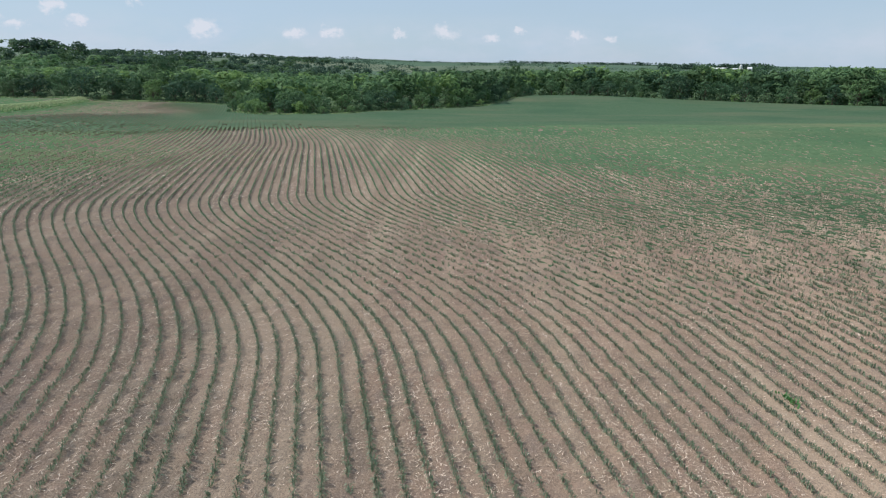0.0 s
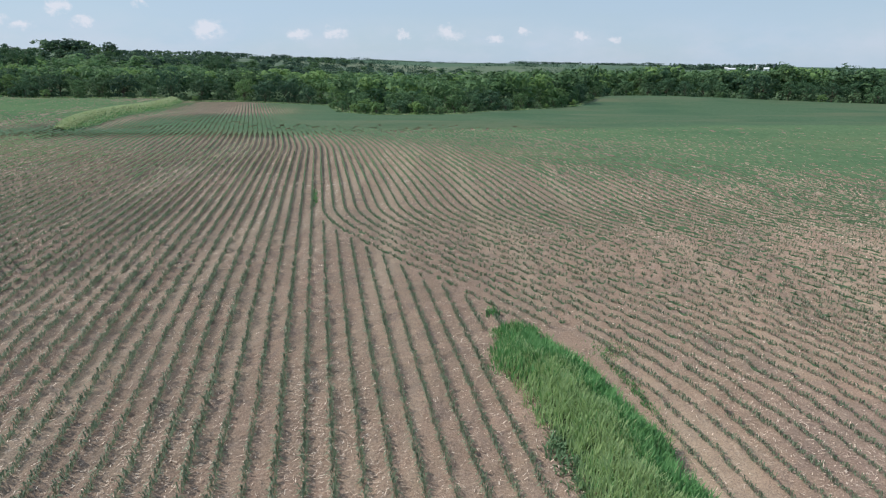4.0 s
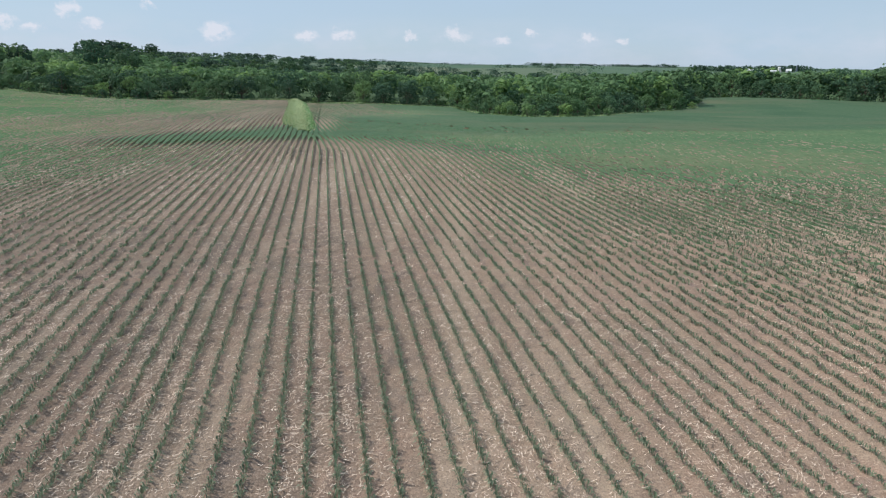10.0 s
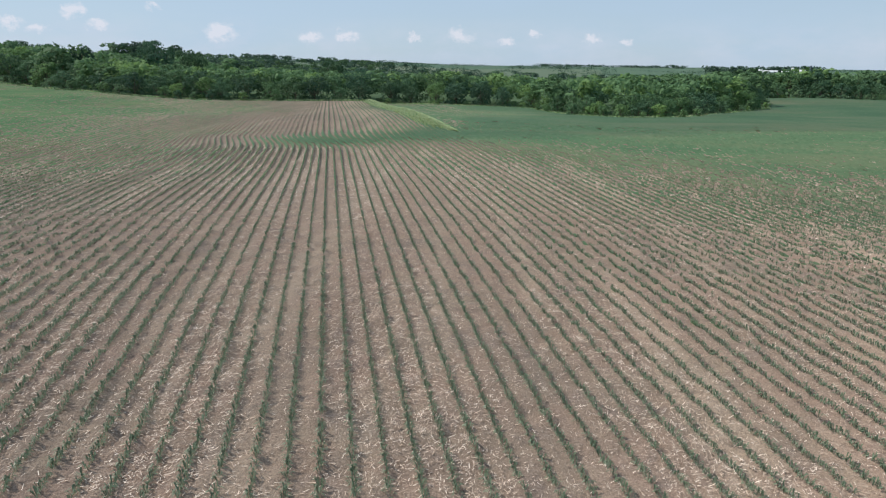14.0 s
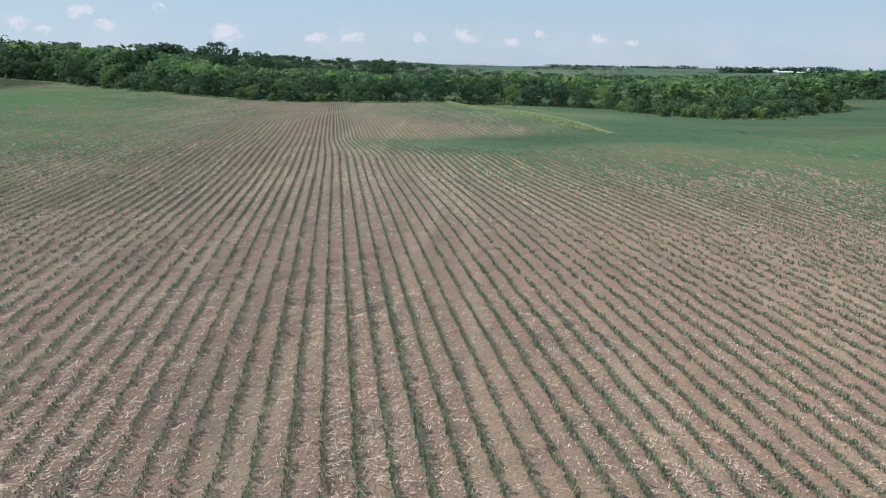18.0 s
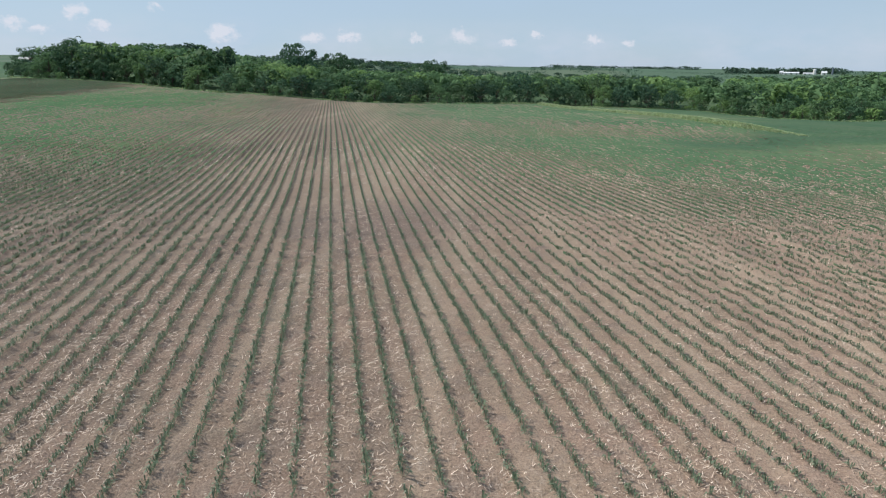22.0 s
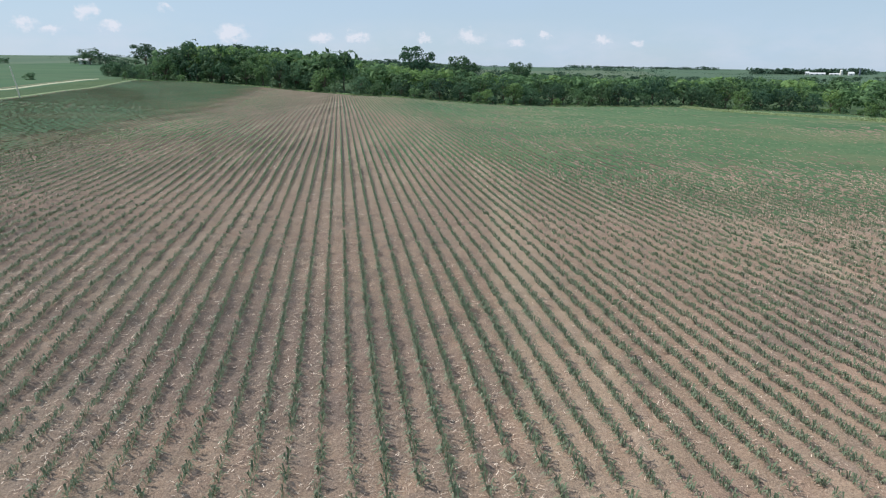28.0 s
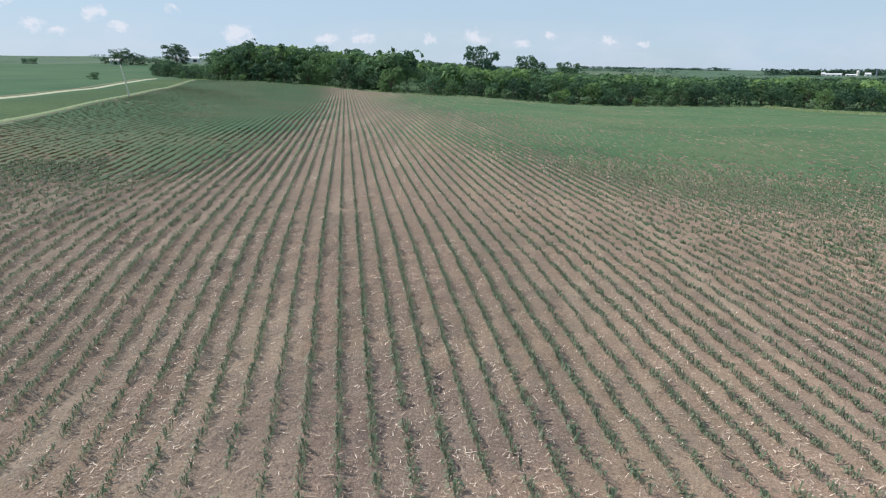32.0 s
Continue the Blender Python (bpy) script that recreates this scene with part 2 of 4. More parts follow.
M_LEAF_PALE = material("pale_tree_leaf", leafy((0.128, 0.225, 0.094), (0.172, 0.294, 0.122), (0.20, 0.26, 0.11), 0.06, True), 0.7, 0, 0.15, 0.40)
M_LEAF_DARK = material("dark_tree_leaf", leafy((0.062, 0.120, 0.064), (0.085, 0.160, 0.084), (0.10, 0.16, 0.08), 0.05, True), 0.7, 0, 0.15, 0.32)
# leaf of distant trees, bluish and dull: aerial haze painted into its colour
M_LEAF_HAZY = material("hazy_tree_leaf", leafy((0.060, 0.108, 0.076), (0.080, 0.138, 0.096), (0.095, 0.14, 0.09), 0.08), 0.8, 0, 0.1, 0.38)
M_VERGE = material("mown_verge", plain((0.17, 0.23, 0.11), (0.24, 0.28, 0.15), 1.5), 0.9, 0, 0.2)
M_VERGE_BROWN = material("bare_verge", plain((0.15, 0.145, 0.085), (0.20, 0.185, 0.115), 1.2), 0.9, 0, 0.2)
M_GRASS = material("tall_grass", leafy((0.085, 0.240, 0.080), (0.165, 0.370, 0.135), (0.23, 0.38, 0.16), 0.10), 0.6, 0, 0.25, 0.42)
# paler seeding grass for the near bank's sunny side: sunlight put into the colour
M_GRASS_LIT = material("lit_seeding_grass", leafy((0.290, 0.415, 0.185), (0.410, 0.540, 0.270), (0.46, 0.53, 0.29), 0.15), 0.65, 0, 0.2, 0.5)
M_PALE_GRASS = material("dry_pale_grass", leafy((0.310, 0.390, 0.200), (0.430, 0.500, 0.290), (0.46, 0.50, 0.31), 0.12), 0.7, 0, 0.15, 0.4)
M_WEED = material("broad_weed", leafy((0.115, 0.205, 0.105), (0.180, 0.285, 0.150), (0.19, 0.26, 0.12), 0.08), 0.6, 0, 0.25, 0.38)
M_STRAW = material("maize_straw", straw_look, 0.95, 0, 0.05, 0.0, 0.4)
M_CUT = material("washed_soil", plain((0.30, 0.25, 0.18), (0.38, 0.33, 0.24), 2.5), 0.95)
M_BARK = material("bark", plain((0.10, 0.08, 0.06), (0.16, 0.13, 0.105), 6), 0.9)
M_GRAVEL = material("pale_gravel", plain((0.42, 0.41, 0.27), (0.52, 0.49, 0.35), 3), 0.95)
M_POLE = material("grey_wood", plain((0.60, 0.56, 0.46), (0.70, 0.66, 0.56), 5), 0.85)
M_WHITE = material("white_paint", plain((0.80, 0.80, 0.78), (0.72, 0.72, 0.70), 0.8, 3, 0.1), 0.6)
M_ROOF = material("grey_sheet_roof", plain((0.68, 0.69, 0.70), (0.76, 0.77, 0.78), 0.7, 3, 0.1), 0.5, 0.1)
M_SILO = material("silo_concrete", plain((0.62, 0.61, 0.58), (0.70, 0.69, 0.66), 0.8, 3, 0.1), 0.8)
M_DARKSILO = material("blue_silo", plain((0.12, 0.15, 0.19), (0.16, 0.19, 0.23), 0.8, 3, 0.1), 0.6)
M_DARK = material("dark_opening", plain((0.05, 0.05, 0.05), (0.07, 0.07, 0.07), 1.0), 0.8)


# ---- mesh helpers ----
def part(name, data, mat, parent=None, label=""):
    """Links a bmesh or a mesh as ONE mesh object, under a thing if one is given."""
    if isinstance(data, bmesh.types.BMesh):
        me = bpy.data.meshes.new(name)
        data.to_mesh(me)
        data.free()
    else:
        me = data
    if mat is not None and not me.materials:
        me.materials.append(mat)
    ob = new(name, me)
    ob.parent = parent
    return tagged(ob, label)


def mesh_of(name, verts, faces, mats=None, index=None, smooth=False):
    """A mesh from arrays: verts (n, 3) and faces (m, 3 or 4)."""
    verts, faces = np.ascontiguousarray(verts, np.float32), np.ascontiguousarray(faces, np.int32)
    me = bpy.data.meshes.new(name)
    m, k = faces.shape
    me.vertices.add(len(verts))
    me.vertices.foreach_set("co", verts.ravel())
    me.loops.add(m * k)
    me.loops.foreach_set("vertex_index", faces.ravel())
    me.polygons.add(m)
    me.polygons.foreach_set("loop_start", np.arange(0, m * k, k, dtype=np.int32))
    me.polygons.foreach_set("loop_total", np.full(m, k, np.int32))
    for mt in mats or ():
        me.materials.append(mt)
    if index is not None:
        me.polygons.foreach_set("material_index", np.ascontiguousarray(index, np.int32))
    me.polygons.foreach_set("use_smooth", np.full(m, smooth))
    me.update(calc_edges=True)
    return me


def sm(a, b, x):
    t = np.clip((np.asarray(x, float) - a) / (b - a), 0, 1)
    return t * t * (3 - 2 * t)


# ---- the lie of the land ----
FAR_BANK = ((-83, 96), (-86, 106), (-89, 118), (-93.5, 138), (-100, 165), (-106, 190), (-109.5, 203))
BANK_X, BANK_Y = np.array(FAR_BANK, float).T


def terrace(x, y):
    """The field west of the far grass bank lies a step higher, and slopes back down to the west."""
    d = np.interp(y, BANK_Y, BANK_X) - x
    return 0.75 * sm(84, 108, y) * sm(240, 203, y) * sm(-1.8, 1.2, d) * (1 - sm(3, 42, d))


def land(x, y):
    x, y = np.asarray(x, float), np.asarray(y, float)
    z = -1.4 + 1.05 * sm(-45, -95, x) + 0.5 * sm(-85, -150, x) - 0.25 * sm(-20, 20, x)
    z = z + (1.65 * sm(-165, -213, x) + 2.0 * sm(-213, -285, x)) * (0.30 + 0.70 * sm(6, 27, y))
    z = z - 0.45 * sm(27, 8, y) * sm(-105, -90, x)
    z = z - (0.8 + 1.4 * sm(-200, -110, x)) * sm(90, 190, y) * sm(-330, -200, x)
    z = z - 0.5 * np.exp(-(((y - 100 - 0.12 * (x + 90)) / 15) ** 2)) * sm(-150, -105, x) * sm(40, -10, x)
    z = z - 0.55 * sm(42, 64, y) * sm(-140, -118, x) * sm(-78, -100, x) * sm(140, 90, y)
    z = z + 0.35 * np.exp(-(((y - 62) / 16) ** 2)) * sm(-60, -30, x) + 0.3 * np.exp(-(((x + 30) / 10) ** 2)) * sm(15, 30, y) * sm(70, 40, y)
    z = z + 1.6 * np.exp(-(((x - 55) / 45) ** 2) - ((y - 258) / 34) ** 2)
    z = z + 0.07 * np.sin(x * 0.11 + 1.0) * np.sin(y * 0.09) + 0.04 * np.sin(x * 0.23 + y * 0.17)
    z = z - 0.42 * sm(-14, -4, x) * sm(38, 23, y) + 0.36 * np.exp(-(((x + 134) / 13) ** 2)) * sm(30, 17, y)
    z = z - 0.2 * np.exp(-(((x + 134) / 20) ** 2) - ((y - 47) / 13) ** 2) + 0.17 * sm(-178, -190, x) * sm(40, 20, y)
    z = z + 0.3 * sm(-203, -216, x) * np.exp(-(((y - 55) / 26) ** 2)) + terrace(x, y)
    # the wood stands in a shallow valley; beyond it the land climbs, more so to the west
    r = np.hypot(x + 90, y)
    side = sm(-700, 900, x / np.maximum(r, 1) * 1400)
    z = z - 5.0 * sm(230, 380, y) * sm(-420, -250, x) * (1 - sm(700, 1500, r))
    climb = (33 * (1 - side) + 9 * side + 13 * sm(-0.46, -0.58, x / np.maximum(r, 1))) * np.clip((r - 270) / 2730, 0, 1.25)
    roll = 5.0 * np.sin(x * 0.0031 + 0.6) * np.cos(y * 0.0026) + 3.0 * np.sin(x * 0.006 + y * 0.004)
    knoll = 3.0 * np.exp(-(((x + 516) / 70) ** 2) - ((y - 660) / 110) ** 2)
    return z + climb + roll * sm(400, 1500, r) + knoll


EDGE = ((-318, 262), (-285, 246), (-255, 240), (-226, 226), (-213, 212), (-195, 204), (-163, 200), (-130, 202), (-109, 206), (-80, 203), (-60, 200), (-52, 172), (-42, 159),
        (-28, 161), (-9, 184), (19, 213), (34, 250), (46, 271), (75, 262), (113, 240), (156, 218), (230, 200), (330, 192), (430, 190))
EX, EY = np.array(EDGE, float).T


def edge_y(x):
    """Where the field ends and the wood begins."""
    return np.interp(x, EX, EY)


def road_x(y):
    """The line of the gravel road west of the field."""
    return -249.5 - 0.305 * y


def field_west(y):
    """The mown verge at which the maize ends."""
    return -231 - 0.31 * y


def make_ground():
    gx = np.concatenate([-np.geomspace(4700, 345, 34), np.arange(-340, 281, 2.5), np.geomspace(290, 4700, 34)])
    gy = np.concatenate([-np.geomspace(2500, 48, 14), np.arange(-45, 300, 2.5), np.geomspace(304, 4750, 52)])
    X, Y = np.meshgrid(gx, gy)
    Z = land(X, Y)
    nx, ny = len(gx), len(gy)
    i = (np.arange(ny - 1)[:, None] * nx + np.arange(nx - 1)).ravel()
    faces = np.stack([i, i + 1, i + nx + 1, i + nx], 1)
    cx, cy = X.ravel()[faces].mean(1), Y.ravel()[faces].mean(1)
    crop = (cy < edge_y(cx) - 1.5) & (cx > field_west(cy)) & (cx < 400) & (cy > -300)
    wood = ~crop & (cy > 0) & (cy < 700) & (cx > road_x(cy) + 4) & (cx < 900)
    west = ~crop & ~wood & (cy > -300) & (cy < 620) & (cx < -240) & (cx > -1400)
    index = np.where(crop, 0, np.where(wood, 1, np.where(west, 3, 2)))
    me = mesh_of("ground", np.stack([X.ravel(), Y.ravel(), Z.ravel()], 1), faces, (M_SOIL, M_WILD, M_FAR, M_CROP), index, True)
    tagged(part("ground", me, None), "gently rolling dry brown field soil under young maize rows, with farmland beyond", "ground", kind="structure")


make_ground()

# ---- clods and low ridges of the worked soil ----
RX, RY, RDX, RDY = -240.0, 4.0, 0.30, 0.36
relief_rng = np.random.default_rng(17)
RELIEF = relief_rng.uniform(0.0, 0.23, (117, 985)) * (0.5 + 0.5 * relief_rng.random((117, 985)))
RELIEF = RELIEF * sm(44.5, 36, RY + RDY * np.arange(117))[:, None] + 0.012


def relief(x, y):
    """Height of the clods over the lie of the land."""
    fx, fy = (np.asarray(x) - RX) / RDX, (np.asarray(y) - RY) / RDY
    inside = (fx > 1) & (fx < 982) & (fy > 1) & (fy < 114)
    i, j = np.clip(fx.astype(int), 0, 983), np.clip(fy.astype(int), 0, 115)
    a, b = np.clip(fx - i, 0, 1), np.clip(fy - j, 0, 1)
    h = RELIEF[j, i] * (1 - a) * (1 - b) + RELIEF[j, i + 1] * a * (1 - b) + RELIEF[j + 1, i] * (1 - a) * b + RELIEF[j + 1, i + 1] * a * b
    return np.where(inside, h, 0.0)


def make_clods():
    X, Y = np.meshgrid(RX + RDX * np.arange(985), RY + RDY * np.arange(117))
    Z = land(X, Y) + RELIEF
    i = (np.arange(116)[:, None] * 985 + np.arange(984)).ravel()
    faces = np.stack([i, i + 1, i + 986, i + 985], 1)
    cx, cy = X.ravel()[i], Y.ravel()[i]
    faces = faces[(cx > -208 - 0.8 * cy) & (cx < 9 + 0.8 * cy) & (cx > field_west(cy) + 1)]
    used, back = np.unique(faces, return_inverse=True)
    V = np.stack([X.ravel(), Y.ravel(), Z.ravel()], 1)[used]
    me = mesh_of("clods", V, back.reshape(faces.shape), (M_SOIL,), None, True)
    tagged(part("soil_clods", me, None), "dry brown clods of worked soil between the maize rows", "soil", kind="stuff")


make_clods()

# ---- maize rows ----
SHIFT = 13 * ROW


def bend(v):
    """How far the rows east of the grass bank have swung west at a place along them."""
    return SHIFT * sm(19, 50, v)


def veer(k, v):
    """The rows beside the far grass bank swing further west beyond the hollow, and so do those west of it for a stretch."""
    d, u = np.maximum(v - 84, 0), k * ROW + PHASE
    return 0.10 * d * d / (d + 14) if u > -61 else 2.6 * sm(91, 113, v) * float(sm(-70, -84, u) * sm(-108, -94, u))


def west_of_bank(x, y):
    return (y > 82) & (x < np.interp(y, [p[1] for p in FAR_BANK], [p[0] for p in FAR_BANK]) + 2.4)


def uv(x, y):
    return x * TC + y * TS, -x * TS + y * TC


def xy(u, v):
    return u * TC - v * TS, u * TS + v * TC


BANK_W, BANK_E, BANK_END = -18.4, -15.3, 26.6


def sown(u, v, east):
    """Whether the eastern, swinging set of rows (or else the western, straight one) holds a place."""
    p = u + bend(v)
    if east:
        return np.where(v < BANK_END + 1, u > BANK_E + 0.3, p > -15.4)
    return np.where(v < BANK_END + 1, u < BANK_W - 0.35, p < -15.5)


rng = np.random.default_rng(7)


def row_points(y0, y1, step, gap):
    """Plants along all rows between two distances: places, the rows' heading and the row's own vigour."""
    got = []
    for east in (False, True):
        k0, k1 = (-640, -15) if not east else (-21, 420)
        ks = np.arange(k0, k1)
        for k in ks:
            phi = k * ROW + PHASE
            v = np.arange(-40 + (70 if k < -200 else 0), 360, step)
            v = v + rng.uniform(-0.3, 0.3, len(v)) * step
            u = np.full(len(v), phi) - (bend(v) if east else 0)
            turned = veer(k, v)
            x, y = xy(u - turned, v)
            fade = y + rng.uniform(-6, 6, len(y))
            ok = (fade > y0) & (fade < y1) & (x > -208 - 0.80 * y) & (x < 10 + 0.80 * y)
            ok &= (y < edge_y(x) - 2.5) & (x > field_west(y) + 1.0)
            if not ok.any():
                continue
            x, y, u, v, turned = x[ok], y[ok], u[ok], v[ok], turned[ok]
            ok = sown(u, v, east) & ((k * ROW + PHASE < -61) | (turned < 0.01) | ~west_of_bank(x, y)) & (rng.random(len(u)) > gap)
            x, y, v = x[ok], y[ok], v[ok]
            slope = (bend(v + 0.5) - bend(v - 0.5)) if east else np.zeros(len(v))
            slope = slope + veer(k, v + 0.5) - veer(k, v - 0.5)
            got.append(np.stack([x, y, TURN + np.arctan(slope), np.full(len(x), rng.normal(1, 0.07))], 1))
    return np.concatenate(got)


def closed(x, y):
    """Where the maize beyond the hollow meets between its rows."""
    scant = np.exp(-(((x + 78) / 17) ** 2) - ((y - 160) / 26) ** 2)
    west = sm(-9, 9, -x - 205 - 0.235 * y + 6 * sm(60, 120, y) + 1.2 * np.sin(y * 0.35) + 1.0 * np.sin(x * 0.9)) * sm(24, 56, y + 3 * np.sin(x * 0.5) + 2 * np.sin(x * 1.3 + y * 0.4))
    wet = np.exp(-(((y - 127 - 0.4 * x) / 11) ** 2)) * sm(-114, -100, x) * sm(-24, -50, x)
    beyond = sm(-4, 6, y - 116 - 0.2 * x) * sm(-86, -76, x) * (1 - 0.9 * scant)
    return np.maximum(np.maximum(beyond, 0.95 * west), 0.97 * wet)


def vigour(x, y):
    """How tall the maize stands: good and poor stretches across the field."""
    base = np.interp(x + 0.2 * y, (-215, -192, -172, -155, -138, -115, -98, -72, -52, -30, -8, 25), (0.68, 0.66, 0.80, 0.76, 0.66, 0.62, 0.76, 0.68, 0.78, 0.98, 0.64, 0.78))
    n = np.sin(x * 0.061 + 1.3 * np.sin(y * 0.043)) * np.cos(y * 0.071 + 0.8 * np.sin(x * 0.037)) + 0.6 * np.sin(x * 0.19 + y * 0.13)
    hollow = y - 125 - 0.4 * x
    wet = np.exp(-((hollow / np.where(hollow > 0, 17.0, 11.0)) ** 2)) * sm(-114, -100, x)
    worn = np.exp(-(((x + 117) / 11) ** 4)) * sm(68, 80, y) * sm(130, 114, y)
    poor = sm(6, 22, hollow) * sm(-108, -120, x)
    scant = np.exp(-(((x + 78) / 17) ** 2) - ((y - 160) / 26) ** 2)
    lush = sm(-4, 14, hollow) * sm(-84, -66, x)
    n = n + 2.3 * sm(55, 90, y) * np.sin(x * 0.043 + 0.9) * np.sin(y * 0.052 + 0.021 * x + 0.5)
    bare = np.exp(-(((x + 98.0 + 0.19 * y) / 0.7) ** 2)) * sm(40, 46, y) * sm(70, 64, y)
    base = base * (1 - 0.5 * bare)
    base = base * (1 + 0.60 * sm(-2, 14, -x - 207 - 0.245 * y) * sm(20, 44, y))
    base = base * (1 + 0.45 * sm(34, 54, y) * np.exp(-(((x + 186) / 34) ** 2)))
    return base * (1 + 0.12 * n) * (1 + 0.45 * wet) * (1 - 0.24 * np.minimum(poor, 1)) * (1 - 0.45 * scant) * (1 + 0.85 * lush) * (1 - 0.3 * worn)


def maize(name, pts, leaves, tall, long, wide, mats):
    """Leaves arching from each plant's base."""
    n = len(pts) * leaves
    own = rng.uniform(0.82, 1.18, len(pts))
    p = np.repeat(pts, leaves, 0)
    size = p[:, 3] * (0.10 + 0.95 * vigour(p[:, 0], p[:, 1]) + 0.22 * np.exp(-(((p[:, 0] + 176) / 11) ** 2)) * sm(28, 20, p[:, 1])) * np.repeat(own, leaves)
    a = rng.uniform(0, 2 * np.pi, n)
    L, H, W = long * size * rng.uniform(0.6, 1.25, n), tall * size * rng.uniform(0.6, 1.15, n), wide * (0.4 + 0.6 * size)
    bx = p[:, 0] + rng.normal(0, 0.018, n)
    by = p[:, 1] + rng.normal(0, 0.018, n)
    bz = land(bx, by) + relief(bx, by)
    ca, sa = np.cos(a), np.sin(a)
    V = np.empty((n, 4, 3))
    for j, (d, h, w) in enumerate(((0.0, 0.0, 0.0), (0.5, 0.95, 0.6), (1.0, 0.66, 0.0), (0.5, 0.95, -0.6))):
        V[:, j, 0] = bx + ca * L * d - sa * W * w
        V[:, j, 1] = by + sa * L * d + ca * W * w
        V[:, j, 2] = bz + H * h - 0.02 * (h == 0)
    return mesh_of(name, V.reshape(-1, 3), np.arange(4 * n).reshape(-1, 4), mats)


def low_cover(name, y0, y1, step, tall, wide, mats, rough, gaps):
    """The leaves of the rows merged into two uneven wings: the western one droops, the eastern one stands up, a shape
    made to look sunlit from the west and shaded from the east.
    """
    VV, FF, base = [], [], 0
    for east in (False, True):
        for k in (range(-640, -15) if not east else range(-21, 420)):
            v = np.arange(-40, 360, step)
            v = v + rng.uniform(-0.3, 0.3, len(v)) * step
            u = np.full(len(v), k * ROW + PHASE) - (bend(v) if east else 0)
            turned = veer(k, v)
            x, y = xy(u - turned, v)
            ends = 12.0 * (math.sin(k * 12.9898) * 43758.5453 % 1.0) - 6.0      # the rows change over at uneven distances
            ok = (y > y0 + ends) & (y < y1 + ends) & (x > -208 - 0.80 * y) & (x < 10 + 0.80 * y) & (y < edge_y(x) - 2.5) & (x > field_west(y) + 1.0) & sown(u, v, east)
            ok &= (k * ROW + PHASE < -61) | (turned < 0.01) | ~west_of_bank(x, y)
            if ok.sum() < 3:
                continue
            i = np.flatnonzero(ok)
            x, y = x[i[0]:i[-1] + 1], y[i[0]:i[-1] + 1]
            m = len(x)
            size = (0.30 + 0.86 * vigour(x, y)) * (1 + np.clip(rng.normal(0, 0.12), -0.3, 0.3) * (1 - closed(x, y))) * (0.45 + 0.55 * sm(22, 80, y))
            h, w = tall * size, np.minimum(wide * (0.35 + 0.75 * size), 0.40)
            w = np.maximum(w, 0.36 * closed(x, y))
            z = land(x, y)
            x, y = x + rng.normal(0, 0.02, m), y + rng.normal(0, 0.01, m)
            even = rough * (1 - 0.5 * closed(x, y))
            wl, wr, top = (q * (1 + even * rng.uniform(-1, 1, m)) for q in (w, w, h))
            flat = 0.85 * closed(x, y)
            hl, hr = (top * (q * (1 - flat) + 0.8 * flat) for q in (rng.uniform(0.15, 0.75, m), rng.uniform(0.8, 1.3, m)))
            V = np.stack([np.stack([x - wl * TC, y - wl * TS, z + hl], 1), np.stack([x, y, z + 0.8 * top], 1), np.stack([x + wr * TC, y + wr * TS, z + hr], 1)], 1)
            b = base + 3 * np.arange(m - 1)[:, None]
            VV.append(V.reshape(-1, 3))
            wings = np.concatenate([b + [0, 1, 4, 3], b + [1, 2, 5, 4]])
            FF.append(wings[rng.random(len(wings)) > gaps * (1 - 0.8 * np.tile(closed(x, y)[1:], 2))])
            base += 3 * m
    return mesh_of(name, np.concatenate(VV), np.concatenate(FF), mats, None, True)


near = row_points(8, 30, 0.13, 0.03)
tagged(part("maize_crop", maize("maize_crop", near, 7, 0.240, 0.215, 0.031, (M_MAIZE,)), None), "young green maize plants in long narrow rows on dry soil", "maize", kind="stuff")
mid = row_points(30, 52, 0.18, 0.05)
mid = mid[closed(mid[:, 0], mid[:, 1]) < 0.6]
tagged(part("maize_crop", maize("maize_crop_middle", mid, 5, 0.245, 0.165, 0.036, (M_MAIZE,)), None), "middle distance of young green maize in rows", "maize", kind="stuff")
mid = row_points(52, 74, 0.26, 0.06)
mid = mid[closed(mid[:, 0], mid[:, 1]) < 0.6]
tagged(part("maize_crop", maize("maize_crop_beyond", mid, 2, 0.21, 0.15, 0.050, (M_MAIZE_FAR,)), None), "young green maize in rows towards the hollow", "maize", kind="stuff")
tagged(part("maize_crop", low_cover("maize_crop_low", 26, 60, 0.30, 0.250, 0.042, (M_MAIZE_FAR,), 0.5, 0.25), None), "low leaves of the maize rows farther off", "maize", kind="stuff")
tagged(part("maize_crop", low_cover("maize_crop_low", 60, 112, 0.50, 0.275, 0.042, (M_MAIZE_FAR,), 0.35, 0.0), None), "low leaves of the maize rows about the hollow", "maize", kind="stuff")
tagged(part("maize_crop", low_cover("maize_crop_low", 112, 290, 1.5, 0.265, 0.050, (M_MAIZE_FAR,), 0.10, 0.0), None), "low leaves of the distant maize rows", "maize", kind="stuff")


